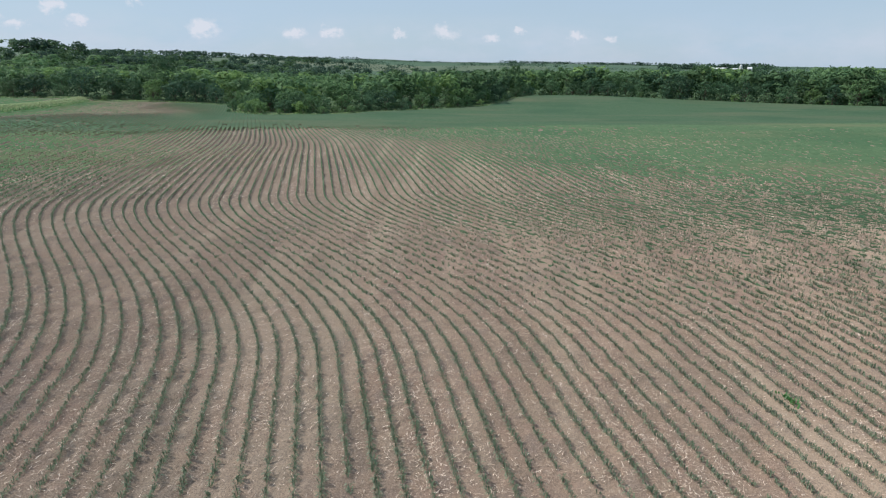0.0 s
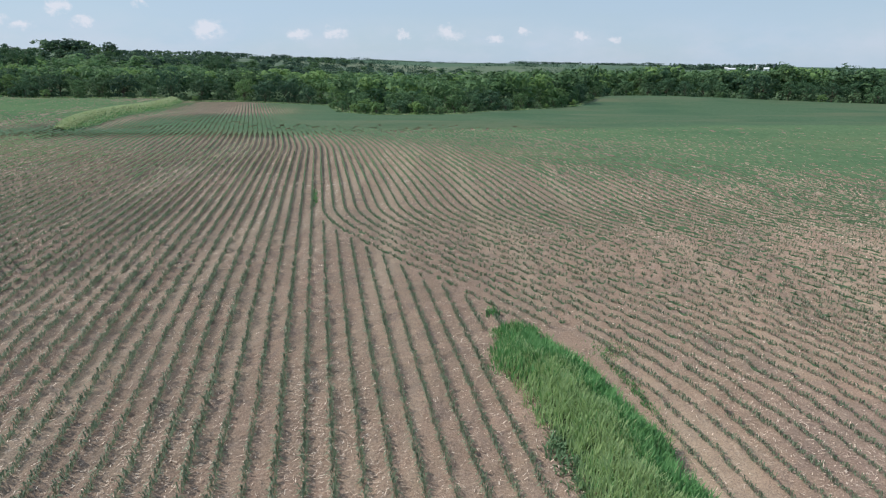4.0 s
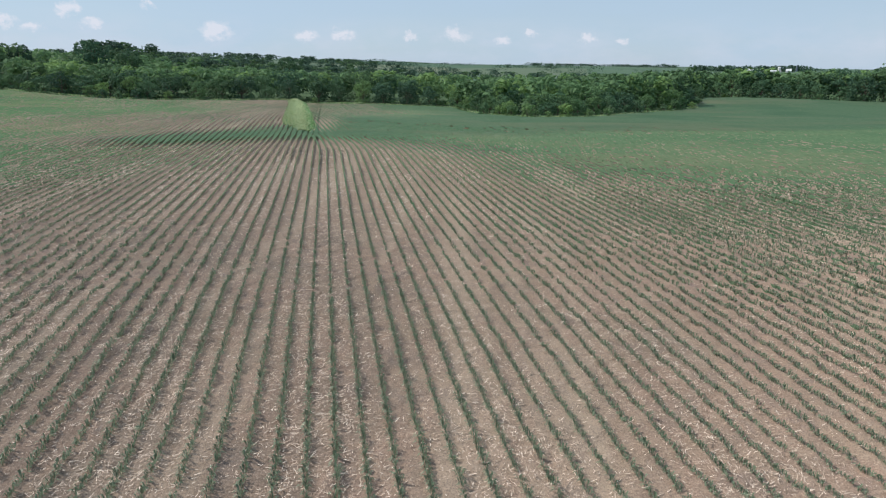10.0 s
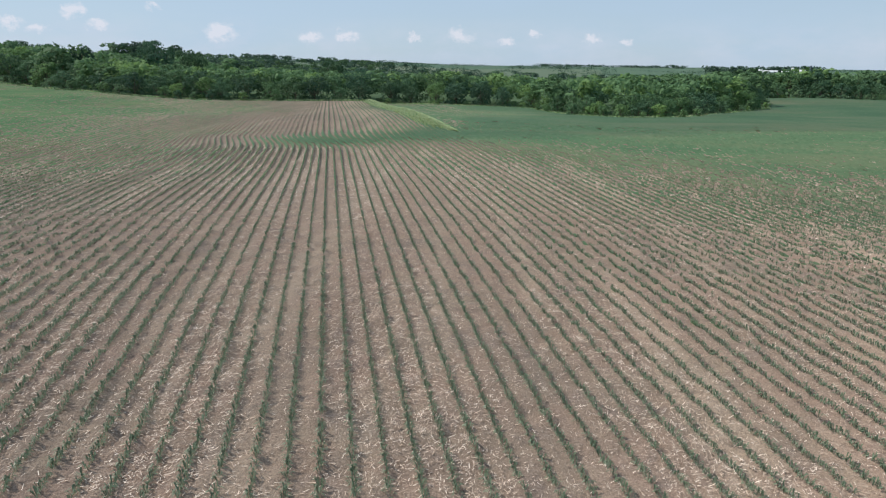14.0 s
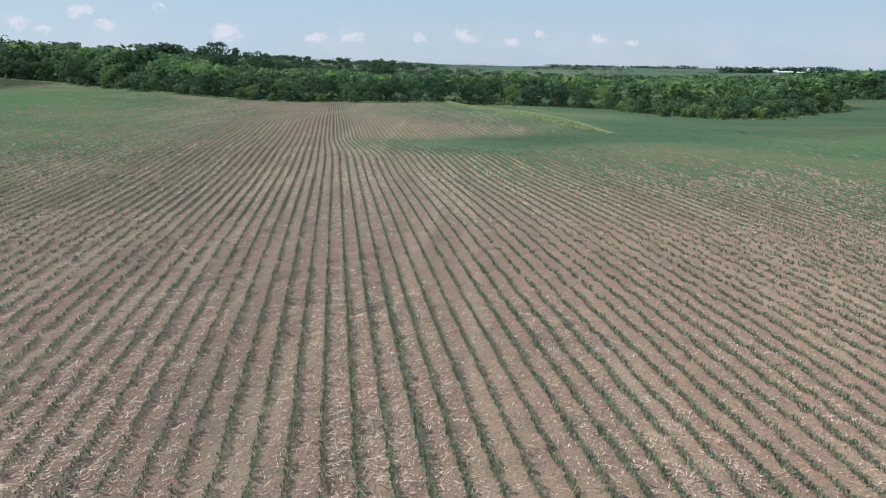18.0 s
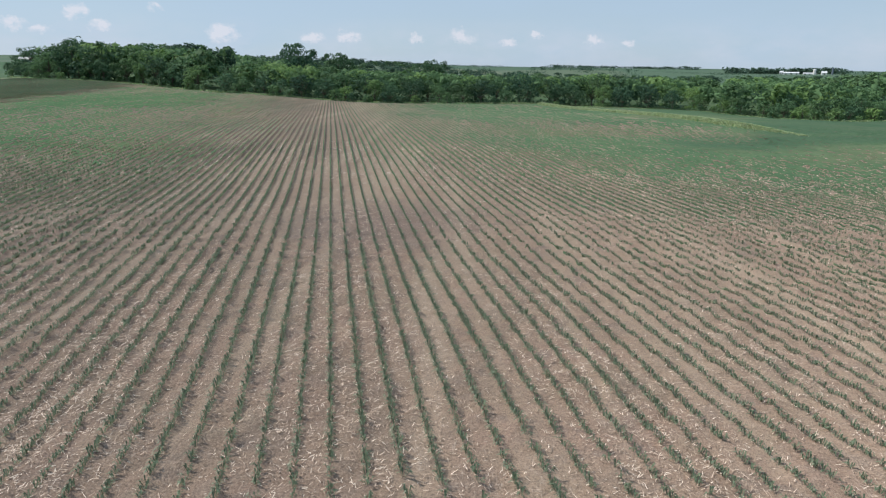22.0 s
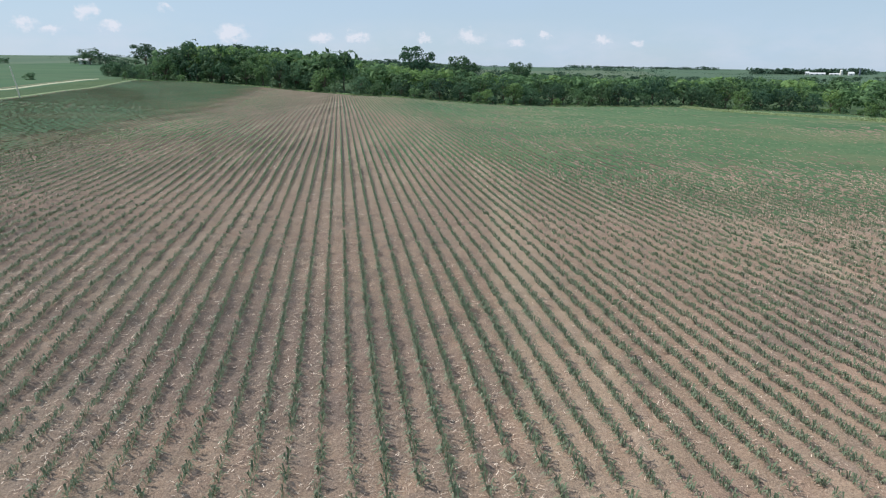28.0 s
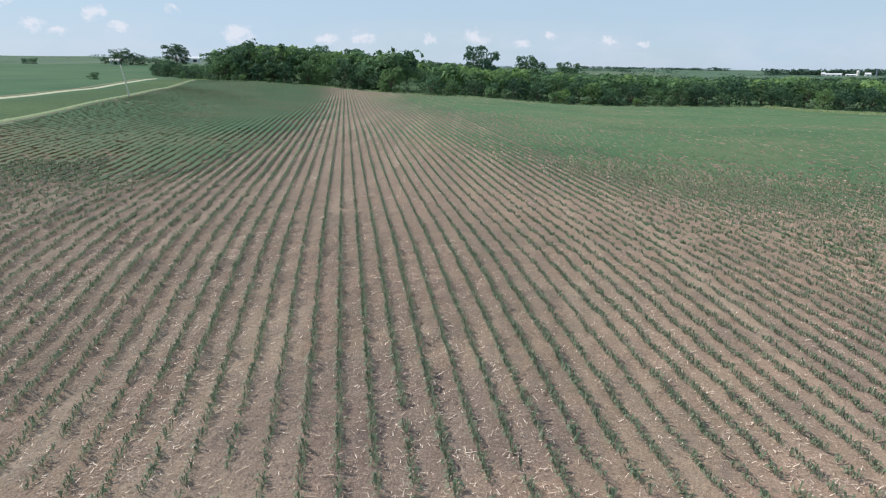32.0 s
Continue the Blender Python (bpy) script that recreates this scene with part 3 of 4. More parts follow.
# ---- straw left on the soil ----
def straw_share(x, y):
    """How thick the straw lies: in windrowed bands along the rows, broken into patches, thin on the rows themselves."""
    u, v = uv(x, y)
    band = 0.5 + 0.5 * np.sin(u * 1.03 + 0.9 * np.sin(v * 0.05) + 1.1 * np.sin(u * 0.21))
    patch = 0.5 + 0.5 * np.sin(u * 0.83 + 2.2 * np.sin(v * 0.21)) * np.sin(v * 0.33 + 1.9 * np.sin(u * 0.37))
    small = 0.5 + 0.5 * np.sin(u * 3.1 + 1.5 * np.sin(v * 0.9)) * np.sin(v * 1.3 + 2.0 * np.sin(u * 1.7))
    bare = sm(0.5, 0.9, np.sin(x * 0.071 + 1.2 * np.sin(y * 0.11)) * np.sin(y * 0.17 + 0.9 * np.sin(x * 0.13)))
    between = 0.45 + 0.55 * np.sin(np.pi * (u - PHASE) / ROW) ** 2
    field = np.interp(x + 0.2 * y, (-205, -160, -148, -125, -112, -60, -45, -20, -8, 4, 30), (0.5, 0.45, 0.9, 1.15, 1.75, 1.8, 1.05, 0.75, 0.55, 1.0, 1.0))
    return field * between * (0.10 + 0.95 * band ** 1.3 * (0.35 + 0.65 * patch)) * (0.45 + 0.55 * small) * (1 - 0.75 * bare)


def make_straw(name, y0, y1, count):
    x = rng.uniform(-235 if y1 > 30 else -225, 60 if y1 > 30 else 32, count)
    y = y0 + (y1 - y0) * rng.random(count) ** (1.0 if y1 < 30 else 1.25)
    ok = (rng.random(count) < 1.5 * straw_share(x, y) + 0.04) & (x > -212 - 0.8 * y) & (x < 12 + 0.8 * y)
    x, y = x[ok], y[ok]
    n = len(x)
    a = TURN + np.pi / 2 + rng.uniform(-1.57, 1.57, n)
    L, W = rng.uniform(0.02, 0.075, n), rng.uniform(0.005, 0.0115, n)
    L = L * np.where(rng.random(n) < 0.08, 1.8, 1.0)
    far = sm(24, 56, y)
    L, W = L * (1 + 0.6 * far), W * (1 + 2.6 * far)
    z = land(x, y) + relief(x, y) + 0.022
    V = np.empty((n, 4, 3))
    lift = np.abs(rng.normal(0, 0.022, (n, 2)))
    for j, (l, w) in enumerate(((-1, -1), (-1, 1), (1, 0.5), (1, -0.5))):
        V[:, j, 0] = x + np.cos(a) * L * l - np.sin(a) * W * w
        V[:, j, 1] = y + np.sin(a) * L * l + np.cos(a) * W * w
        V[:, j, 2] = z + lift[:, 0 if l > 0 else 1] + 0.002 * w
    return mesh_of(name, V.reshape(-1, 3), np.arange(4 * n).reshape(-1, 4), (M_STRAW,))


tagged(part("straw_litter", make_straw("straw", 8, 26, 560000), None), "broken pale maize stalks and straw scattered between the rows", "straw", kind="stuff")
tagged(part("straw_litter", make_straw("straw_beyond", 26, 78, 420000), None), "pale straw scattered over the farther soil", "straw", kind="stuff")


# ---- grass banks ----
def blades(name, x, y, z, tall, wide, lean, mats, index=None):
    n = len(x)
    a = rng.uniform(0, 2 * np.pi, n)
    ca, sa = np.cos(a), np.sin(a)
    H = tall * rng.uniform(0.55, 1.25, n)
    D = lean * H * rng.uniform(0.2, 1.0, n)
    V = np.empty((n, 5, 3))
    for j, (d, h, w) in enumerate(((0, 0, -0.5), (0, 0, 0.5), (0.35, 0.6, 0.42), (0.35, 0.6, -0.42), (1.0, 1.0, 0.0))):
        V[:, j, 0] = x + ca * D * d - sa * wide * w
        V[:, j, 1] = y + sa * D * d + ca * wide * w
        V[:, j, 2] = z + H * h
    b = np.arange(n)[:, None] * 5
    F = np.concatenate([b + [0, 1, 2], b + [0, 2, 3], b + [3, 2, 4]])
    ind = None if index is None else np.tile(index, 3)
    return mesh_of(name, V.reshape(-1, 3), F, mats, ind)


def bank_body(name, line, half, high, ramp=0.4):
    """A low earth ridge along a line of places, tapering to both ends."""
    bm = bmesh.new()
    rings = []
    n = len(line)
    for i, (x, y) in enumerate(line):
        x0, y0 = line[max(i - 1, 0)]
        x1, y1 = line[min(i + 1, n - 1)]
        d = math.hypot(x1 - x0, y1 - y0)
        px, py = (y1 - y0) / d, -(x1 - x0) / d
        f = min(1.0, 0.25 + ramp * i, 0.25 + 0.4 * (n - 1 - i))
        ring = []
        for s in (-1.15, -0.9, -0.5, 0, 0.5, 0.9, 1.15):
            gx, gy = x + px * s * half * f, y + py * s * half * f
            ring.append(bm.verts.new((gx, gy, float(land(gx, gy)) - 0.12 + high * f * max(0, 1 - (s / 1.1) ** 2))))
        rings.append(ring)
    for a, b in zip(rings, rings[1:]):
        for j in range(6):
            bm.faces.new((a[j], a[j + 1], b[j + 1], b[j]))
    bmesh.ops.recalc_face_normals(bm, faces=bm.faces)
    return bm


def near_bank():
    line = [xy((BANK_W + BANK_E) / 2 - 0.15, v) for v in np.arange(-6, BANK_END + 0.1, 1.5)]
    bank = new("grass_bank")
    tagged(bank, "narrow ridge of tall green grass and weeds ending between maize rows", "grass bank")
    part("earth", bank_body("earth", line, 1.3, 0.86), M_WILD, bank)
    n = 46000
    v = rng.uniform(-2, BANK_END + 0.9, n)
    s = rng.normal(0, 0.48, n).clip(-1.05, 1.05)
    taper = 1 - 0.30 * sm(BANK_END - 1.6, BANK_END + 0.6, v)
    tuft = 0.5 + 0.5 * np.sin(v * 2.9 + 2.0 * np.sin(s * 5.0)) * np.sin(s * 7.0 + 1.7 * np.sin(v * 1.3))
    u = (BANK_W + BANK_E) / 2 - 0.15 + s * 1.55 * taper + 0.15 * np.sin(v * 1.7)
    u = u - 0.6 * sm(BANK_END - 6, BANK_END - 1, v)
    x, y = xy(u, v)
    z = land(x, y) - 0.12 + 0.86 * (1 - s**2) * (1 - 0.7 * sm(BANK_END - 3.5, BANK_END + 0.3, v))
    # pale blades west of the crest, green ones east: sun and shade by colour
    dry = rng.random(n) < (1 - 0.75 * sm(BANK_END - 5, BANK_END - 1, v)) * 0.95 - 0.93 * sm(-0.12, 0.30, s + 0.10 * np.sin(v * 1.1) + 0.08 * np.sin(v * 2.7))
    tagged(part("grass", blades("grass", x, y, z, (0.30 + 0.24 * tuft) * (1 - 0.25 * sm(BANK_END - 2, BANK_END, v)), 0.040, 0.62, (M_GRASS, M_GRASS_LIT), dry.astype(int)), None, bank), "tall seeding grass, coloured paler on its sunlit west side", kind="stuff")
    n = 5600
    v = rng.uniform(-2, BANK_END + 0.4, n)
    u = BANK_W + 0.26 + rng.normal(0, 0.25, n) + 0.25 * np.sin(v * 0.9) + 0.12 * np.sin(v * 3.1) + 0.9 * sm(BANK_END - 4, BANK_END, v)
    x, y = xy(u, v)
    tagged(part("weed_fringe", blades("weed_fringe", x, y, land(x, y), 0.28, 0.075, 1.2, (M_WEED,)), None, bank), "dark broad-leaved weeds along the foot", kind="stuff")


near_bank()


def weed_patch(u0, v0, long, wide, count, tall, label, leaf=0.07):
    x, y = xy(u0 + rng.normal(0, wide, count), v0 + rng.normal(0, long, count))
    me = blades("weed_patch", x, y, land(x, y) + relief(x, y), tall, leaf, 1.1, (M_WEED, M_GRASS), (rng.random(count) < 0.6).astype(int))
    tagged(part("weed_patch", me, None), label, "weeds", kind="stuff")


weed_patch(*uv(-35.2, 48.0), 1.4, 0.10, 160, 0.22, "thin line of green weeds where two sets of rows meet")
weed_patch(-18.0, 29.0, 0.16, 0.16, 60, 0.22, "clump of green weeds past the end of the grass bank")
weed_patch(*uv(-18.9, 19.3), 1.1, 0.10, 700, 0.10, "short bright grass between maize rows beside the grass bank", 0.025)
weed_patch(*uv(-18.9, 21.9), 0.4, 0.5, 420, 0.08, "low green weeds where the maize rows turn past the bank", 0.025)
weed_patch(*uv(16.1, 17.1), 0.22, 0.06, 60, 0.17, "small patch of bright green weeds in a maize row")


def far_bank():
    s = np.linspace(0, 1, 50)
    t = np.linspace(0, 1, len(FAR_BANK))
    line = list(zip(np.interp(s, t, BANK_X), np.interp(s, t, BANK_Y)))
    bank = new("grass_bank")
    tagged(bank, "long low terrace ridge of pale seeding grass across the maize field", "grass bank")
    part("earth", bank_body("earth", line, 2.3, 0.74, 0.09), M_VERGE, bank)
    n = 32000
    k = rng.random(n)
    cx, cy = np.interp(k, s, [p[0] for p in line]), np.interp(k, s, [p[1] for p in line])
    w = rng.normal(0, 0.5, n).clip(-1.1, 1.1)
    f = np.minimum(1, np.minimum(0.45 + 3.0 * k, 0.3 + 16 * (1 - k)))
    half = 2.35 * f
    x, y = cx + w * half, cy + w * 0.45 * f
    z = land(x, y) - 0.12 + 0.74 * f * (1 - (w / 1.1) ** 2).clip(0, 1)
    dry = rng.random(n) < 0.95 - 0.55 * sm(0.2, 0.9, w)
    tagged(part("grass", blades("grass", x, y, z, 0.18 + 0.20 * f, 0.20, 1.3, (M_GRASS, M_PALE_GRASS), dry.astype(int)), None, bank), "pale seeding grass", kind="stuff")
    # bare cuts where the foot of the ridge has washed out
    for f, long, wide in ((0.10, 2.6, 0.9), (0.17, 3.6, 1.0), (0.25, 2.2, 0.8)):
        i = int(f * 49)
        (x0, y0), (x1, y1) = line[i], line[i + 2]
        d = math.hypot(x1 - x0, y1 - y0)
        ax, ay = (x1 - x0) / d, (y1 - y0) / d
        bm = bmesh.new()
        grid = {}
        for a in range(9):
            for b in range(5):
                p, q = (a / 8 - 0.5) * long, (b / 4 - 0.5) * wide * (1 - (a / 4 - 1) ** 2 * 0.8)
                gx, gy = x0 + ax * p + ay * (q + 2.0), y0 + ay * p - ax * (q + 2.0)
                grid[a, b] = bm.verts.new((gx, gy, float(land(gx, gy)) + 0.34 - 0.30 * abs(a / 4 - 1) - 0.28 * abs(b / 2 - 1) + 0.03 * math.sin(a * 2.3 + b * 1.7)))
        for a in range(8):
            for b in range(4):
                bm.faces.new((grid[a, b], grid[a + 1, b], grid[a + 1, b + 1], grid[a, b + 1]))
        bmesh.ops.recalc_face_normals(bm, faces=bm.faces)
        part("soil_cut", bm, M_CUT, bank, "pale washed-out bare soil")


far_bank()


# ---- trees ----
def limb(bm, a, b, r0, r1, sides=6):
    a, b = Vector(a), Vector(b)
    q = (b - a).to_track_quat("Z", "Y")
    rings = []
    for p, r in ((a, r0), (a.lerp(b, 0.5) + Vector((0.04, -0.03, 0)) * (b - a).length, (r0 + r1) / 2), (b, r1)):
        rings.append([bm.verts.new(p + q @ Vector((math.cos(i * math.tau / sides) * r, math.sin(i * math.tau / sides) * r, 0))) for i in range(sides)])
    for u, w in zip(rings, rings[1:]):
        for i in range(sides):
            bm.faces.new((u[i], u[(i + 1) % sides], w[(i + 1) % sides], w[i]))


def crown_arrays(lobes, count, leaf, rnd):
    """Leaf sprays over the tops and flanks of a set of lobes (x, y, z, radius, flatness)."""
    lobes = np.array(lobes)
    area = lobes[:, 3] ** 2
    pick = rnd.choice(len(lobes), count, p=area / area.sum())
    d = rnd.normal(0, 1, (count, 3))
    d /= np.linalg.norm(d, axis=1)[:, None]
    d[:, 2] = np.where(d[:, 2] < -0.45, -d[:, 2], d[:, 2])
    r = lobes[pick, 3] * rnd.uniform(0.86, 1.05, count)
    c = lobes[pick, :3] + d * r[:, None] * np.stack([np.ones(count), np.ones(count), lobes[pick, 4]], 1)
    c[:, 2] = np.maximum(c[:, 2], 0.15)
    nrm = d * 1.1 + rnd.normal(0, 0.38, (count, 3)) + [0, 0, 0.15]
    nrm /= np.linalg.norm(nrm, axis=1)[:, None]
    t = np.cross(nrm, rnd.normal(0, 1, (count, 3)))
    t /= np.linalg.norm(t, axis=1)[:, None]
    b = np.cross(nrm, t)
    s = leaf * rnd.uniform(0.5, 1.3, count)[:, None]
    V = np.stack([c - t * s, c - b * s * 0.65 - nrm * s * 0.2, c + t * s, c + b * s * 0.65 - nrm * s * 0.2], 1)
    return V.reshape(-1, 3)


def crown_mesh(name, lobes, count, leaf, mats, rnd):
    V = crown_arrays(lobes, count, leaf, rnd)
    return mesh_of(name, V, np.arange(len(V)).reshape(-1, 4), mats)


def make_tree(name, seed, height, spread, low, count, leaf, mat, label, lean=0.0):
    """A tree: tapered trunk with limbs, and an uneven crown of leaf sprays. low: where the crown begins, as a share of the height."""
    rnd = np.random.default_rng(seed)
    tree = new(name)
    tagged(tree, label, "tree" if height > 4 else "shrub")
    bm = bmesh.new()
    r = 0.022 * height
    fork = height * (0.25 + 0.3 * low)
    limb(bm, (0, 0, -0.4), (lean * fork, 0.05 * fork, fork), r * 1.25, r * 0.8, 8)
    lobes = []
    n = 11 if height > 4 else 6
    mid_z, tall = height * (0.5 + 0.5 * low), height * (1 - low) * 0.5
    for i in range(n):
        a, up = i * 2.4 + rnd.uniform(-0.4, 0.4), -0.80 + 1.62 * (i + 0.5) / n
        out = spread * 0.66 * math.sqrt(max(0.12, 1 - up * up)) * rnd.uniform(0.8, 1.15)
        zz = mid_z + up * tall * 0.84
        p = (lean * zz + math.cos(a) * out, math.sin(a) * out, zz)
        limb(bm, (lean * fork, 0.05 * fork, fork * rnd.uniform(0.7, 1.0)), p, r * 0.5, r * 0.14, 5)
        big = spread * rnd.uniform(0.27, 0.40)
        lobes.append((*p, big, rnd.uniform(0.82, 1.02)))
        for _ in range(3):
            b, e = a + rnd.normal(0, 0.9), rnd.uniform(-0.2, 0.9)
            q = (p[0] + math.cos(b) * big * 0.8, p[1] + math.sin(b) * big * 0.8, p[2] + e * big * 0.8)
            lobes.append((*q, big * rnd.uniform(0.42, 0.66), rnd.uniform(0.85, 1.05)))
    lobes.append((lean * mid_z, 0, mid_z, spread * 0.55, tall / spread))
    if low < 0.2:
        for i in range(7):
            a = i * 0.9 + rnd.uniform(-0.3, 0.3)
            lobes.append((math.cos(a) * spread * 0.6, math.sin(a) * spread * 0.6, height * rnd.uniform(0.06, 0.2), spread * rnd.uniform(0.2, 0.34), 0.8))
    top = (lean * height, 0, height * 0.85)
    lobes.append((*top, spread * 0.36, 0.85))
    limb(bm, (lean * fork, 0.05 * fork, fork), top, r * 0.7, r * 0.15, 6)
    part("trunk", bm, M_BARK, tree)
    part("crown", crown_mesh("crown", lobes, count, leaf, (mat,), rnd), None, tree)
    return tree


def plant(stock, key, x, y, size, turn, sink=0.15, wide=1.0):
    proto, used = stock[key]
    z = float(land(x, y)) - sink
    m = Matrix.Translation((x, y, z)) @ Matrix.Rotation(turn, 4, "Z")
    ob = proto if not used else copy_thing(proto, m)
    stock[key][1] = True
    ob.matrix_basis = m @ Matrix.Diagonal((size * wide, size * wide, size, 1))
    return ob


stock = {}
for i, (mat, tone) in enumerate(((M_LEAF, "mid-green"), (M_LEAF, "mid-green"), (M_LEAF_DARK, "dark green"), (M_LEAF_PALE, "pale green"), (M_LEAF, "mid-green"), (M_LEAF_DARK, "dark green"))):
    stock["edge", i] = [make_tree("tree", 11 + i, 10.0, 4.9 + 0.4 * (i % 3), 0.12, 1300, 0.38, mat, tone + " broad-leaved tree at the edge of a wood", 0.02 * (i - 2)), False]
for i, mat in enumerate((M_LEAF, M_LEAF_PALE, M_WEED)):
    stock["shrub", i] = [make_tree("shrub", 51 + i, 3.0, 1.7, 0.12, 420, 0.24, mat, "low leafy green shrub at the foot of a wood"), False]
stock["tall", 0] = [make_tree("tree", 71, 10.0, 3.6, 0.42, 1500, 0.28, M_LEAF_DARK, "tall tree with an open crown standing above the wood"), False]
for i, (mat, tone) in enumerate(((M_LEAF, "mid-green"), (M_LEAF_DARK, "dark green"))):
    stock["big", i] = [make_tree("tree", 81 + i, 10.0, 4.6, 0.16, 3000, 0.27, mat, "tall " + tone + " broad-leaved tree rising above the wood"), False]
for t_ in [v[0] for v in stock.values()]:
    tagged(t_, group="trees along the edge of the wood")


def along_edge(step):
    """Places along the wood's edge with the way that leads into the wood."""
    out, carry = [], 0.0
    for (x0, y0), (x1, y1) in zip(EDGE, EDGE[1:]):
        d = math.hypot(x1 - x0, y1 - y0)
        s = carry
        while s < d:
            f = s / d
            out.append((x0 + (x1 - x0) * f, y0 + (y1 - y0) * f, -(y1 - y0) / d, (x1 - x0) / d))
            s += step
        carry = s - d
    return out


tr = random.Random(5)


def wood_height(x):
    """Usual height of the full-grown trees in the wood."""
    return float(np.interp(x, (-322, -310, -299, -226, -213, -190, -160, -120, -60, -30, 20, 60, 110, 400), (4.5, 7.0, 14.3, 14.0, 10.0, 9.4, 9.2, 9.4, 9.6, 9.8, 10.8, 12.3, 12.6, 12.6)))


def wood_place(x, y):
    return y > edge_y(x) + 0.6 and not (-224.5 < x < -214.5 and y < 250)


def make_edge():
    for depth, step, share in ((2.6, 7.4, 0.66), (9.5, 7.6, 0.95)):
        for x, y, nx, ny in along_edge(step):
            if x > 300:
                continue
            d = depth + tr.uniform(-1.5, 2.2)
            px, py = x + nx * d + tr.uniform(-1.2, 1.2), y + ny * d
            if not wood_place(px, py):
                continue
            low = 0.78 if -62 < px < 45 else 1.0
            h = wood_height(px) * share * low * tr.uniform(0.7, 1.16) / 10
            kind = tr.choice((3, 3, 0, 1)) if -60 < px < -8 and tr.random() < 0.8 else tr.randrange(6)
            plant(stock, ("edge", kind), px, py, h, tr.uniform(0, 6.28), 0.2, tr.uniform(0.9, 1.2))
    for x, y, nx, ny in along_edge(5.0):
        d = tr.uniform(-1.6, 0.4)
        px, py = x + nx * d, y + ny * d
        if tr.random() < 0.6 and x < 200 and not -222 < px < -216:
            plant(stock, ("shrub", tr.randrange(3)), px, py, tr.uniform(0.5, 1.25), tr.uniform(0, 6.28), 0.1)
    # trees that stand out above the rest: place, height of the top
    for x, y, top, kind in ((-196, 248, 18.3, ("big", 0)), (-178.5, 236, 14.6, ("big", 1)), (-148, 352, 14.0, ("big", 1)), (-224, 246, 16.0, ("tall", 0)), (-262, 262, 18.6, ("big", 0)), (-282, 268, 18.8, ("big", 1)), (-246, 262, 17.4, ("big", 0)), (-292, 274, 18.0, ("big", 1))):
        h = top - float(land(x, y))
        plant(stock, kind, x, y, h / 9.9, 0.7 + x, 0.2, 1.0 if h < 13 else 0.84)


make_edge()


def make_deep_wood():
    """The wood behind its edge, seen only as a roof of crowns."""
    rnd = np.random.default_rng(3)
    shapes = []
    for k in range(6):
        lobes = [(rnd.normal(0, 1.6), rnd.normal(0, 1.6), rnd.uniform(4.0, 8.4), rnd.uniform(1.3, 2.3), 0.85) for _ in range(9)] + [(0, 0, 8.3, 1.9, 0.85)]
        shapes.append(crown_arrays(lobes, 150, 0.70, rnd))
    VV, II = [], []
    for depth, step in ((14, 7), (21, 8), (30, 9), (41, 10), (54, 11), (70, 13), (90, 15), (115, 17), (145, 20), (185, 24), (235, 28)):
        x = -312.0
        while x < 330 + depth:
            px, py = x + tr.uniform(-3, 3), float(edge_y(x)) + depth + tr.uniform(-4, 4)
            x += step * tr.uniform(0.85, 1.15)
            if not wood_place(px, py) or (px < -270 and depth > 60):
                continue
            h = wood_height(px) * tr.uniform(0.82, 1.12) / 10
            a, w = tr.uniform(0, 6.28), h * tr.uniform(1.0, 1.35) * (1 + depth * 0.002)
            c, s_ = math.cos(a) * w, math.sin(a) * w
            V = shapes[tr.randrange(6)]
            W = np.stack([V[:, 0] * c - V[:, 1] * s_ + px, V[:, 0] * s_ + V[:, 1] * c + py, V[:, 2] * h + float(land(px, py)) - 0.2], 1)
            VV.append(W)
            II.append(np.full(len(V) // 4, tr.choice((0, 0, 1, 2))))
    for x0, y0, x1, y1, high in ((-460, 640, -250, 700, 13), (-452, 690, -372, 706, 21), (-448, 700, -380, 700, 22), (-400, 800, -120, 900, 12), (-560, 900, -330, 980, 13), (-250, 520, 60, 560, 10), (500, 620, 900, 540, 12),
                                 (300, 500, 560, 560, 11), (-330, 980, -160, 1000, 11), (-60, 700, 240, 740, 10), (900, 1000, 1200, 900, 12), (60, 440, 330, 470, 11), (-230, 430, -60, 470, 10), (-700, 1300, -250, 1500, 12), (100, 900, 500, 960, 10), (-330, 430, -120, 520, 11), (-400, 560, -200, 640, 12), (-420, 720, -200, 760, 12), (-420, 1050, -150, 1150, 13), (-300, 600, -60, 660, 11), (-200, 820, 60, 860, 11)):
        for k in range(int(math.hypot(x1 - x0, y1 - y0) / 9)):
            f = tr.random()
            px, py = x0 + (x1 - x0) * f + tr.uniform(-4, 4), y0 + (y1 - y0) * f + tr.uniform(-14, 14)
            h = high * tr.uniform(0.7, 1.05) / 10
            V = shapes[tr.randrange(6)] * np.array((h * 1.5, h * 1.5, h)) + np.array((px, py, float(land(px, py)) - 0.5))
            VV.append(V)
            II.append(np.full(len(V) // 4, tr.choice((1, 3, 3)) if py > 500 else tr.choice((0, 0, 1))))
    lean_shapes = [crown_arrays([(rnd.normal(0, 1.8), rnd.normal(0, 1.8), rnd.uniform(5.0, 8.2), rnd.uniform(1.8, 2.8), 0.8) for _ in range(7)], 105, 0.95, rnd) for _ in range(4)]
    for _ in range(1050):
        px, py = tr.uniform(-640, 40), tr.uniform(400, 900)
        west = -px / py
        if not 0.16 < west < 0.88 or px < road_x(py) + 30:
            continue
        h = tr.uniform(0.32, 0.56)
        w = h * tr.uniform(3.2, 4.4)
        VV.append(lean_shapes[tr.randrange(4)] * np.array((w, w, h)) + np.array((px, py, float(land(px, py)) - 0.6)))
        II.append(np.full(105, tr.choice((0, 1, 3))))
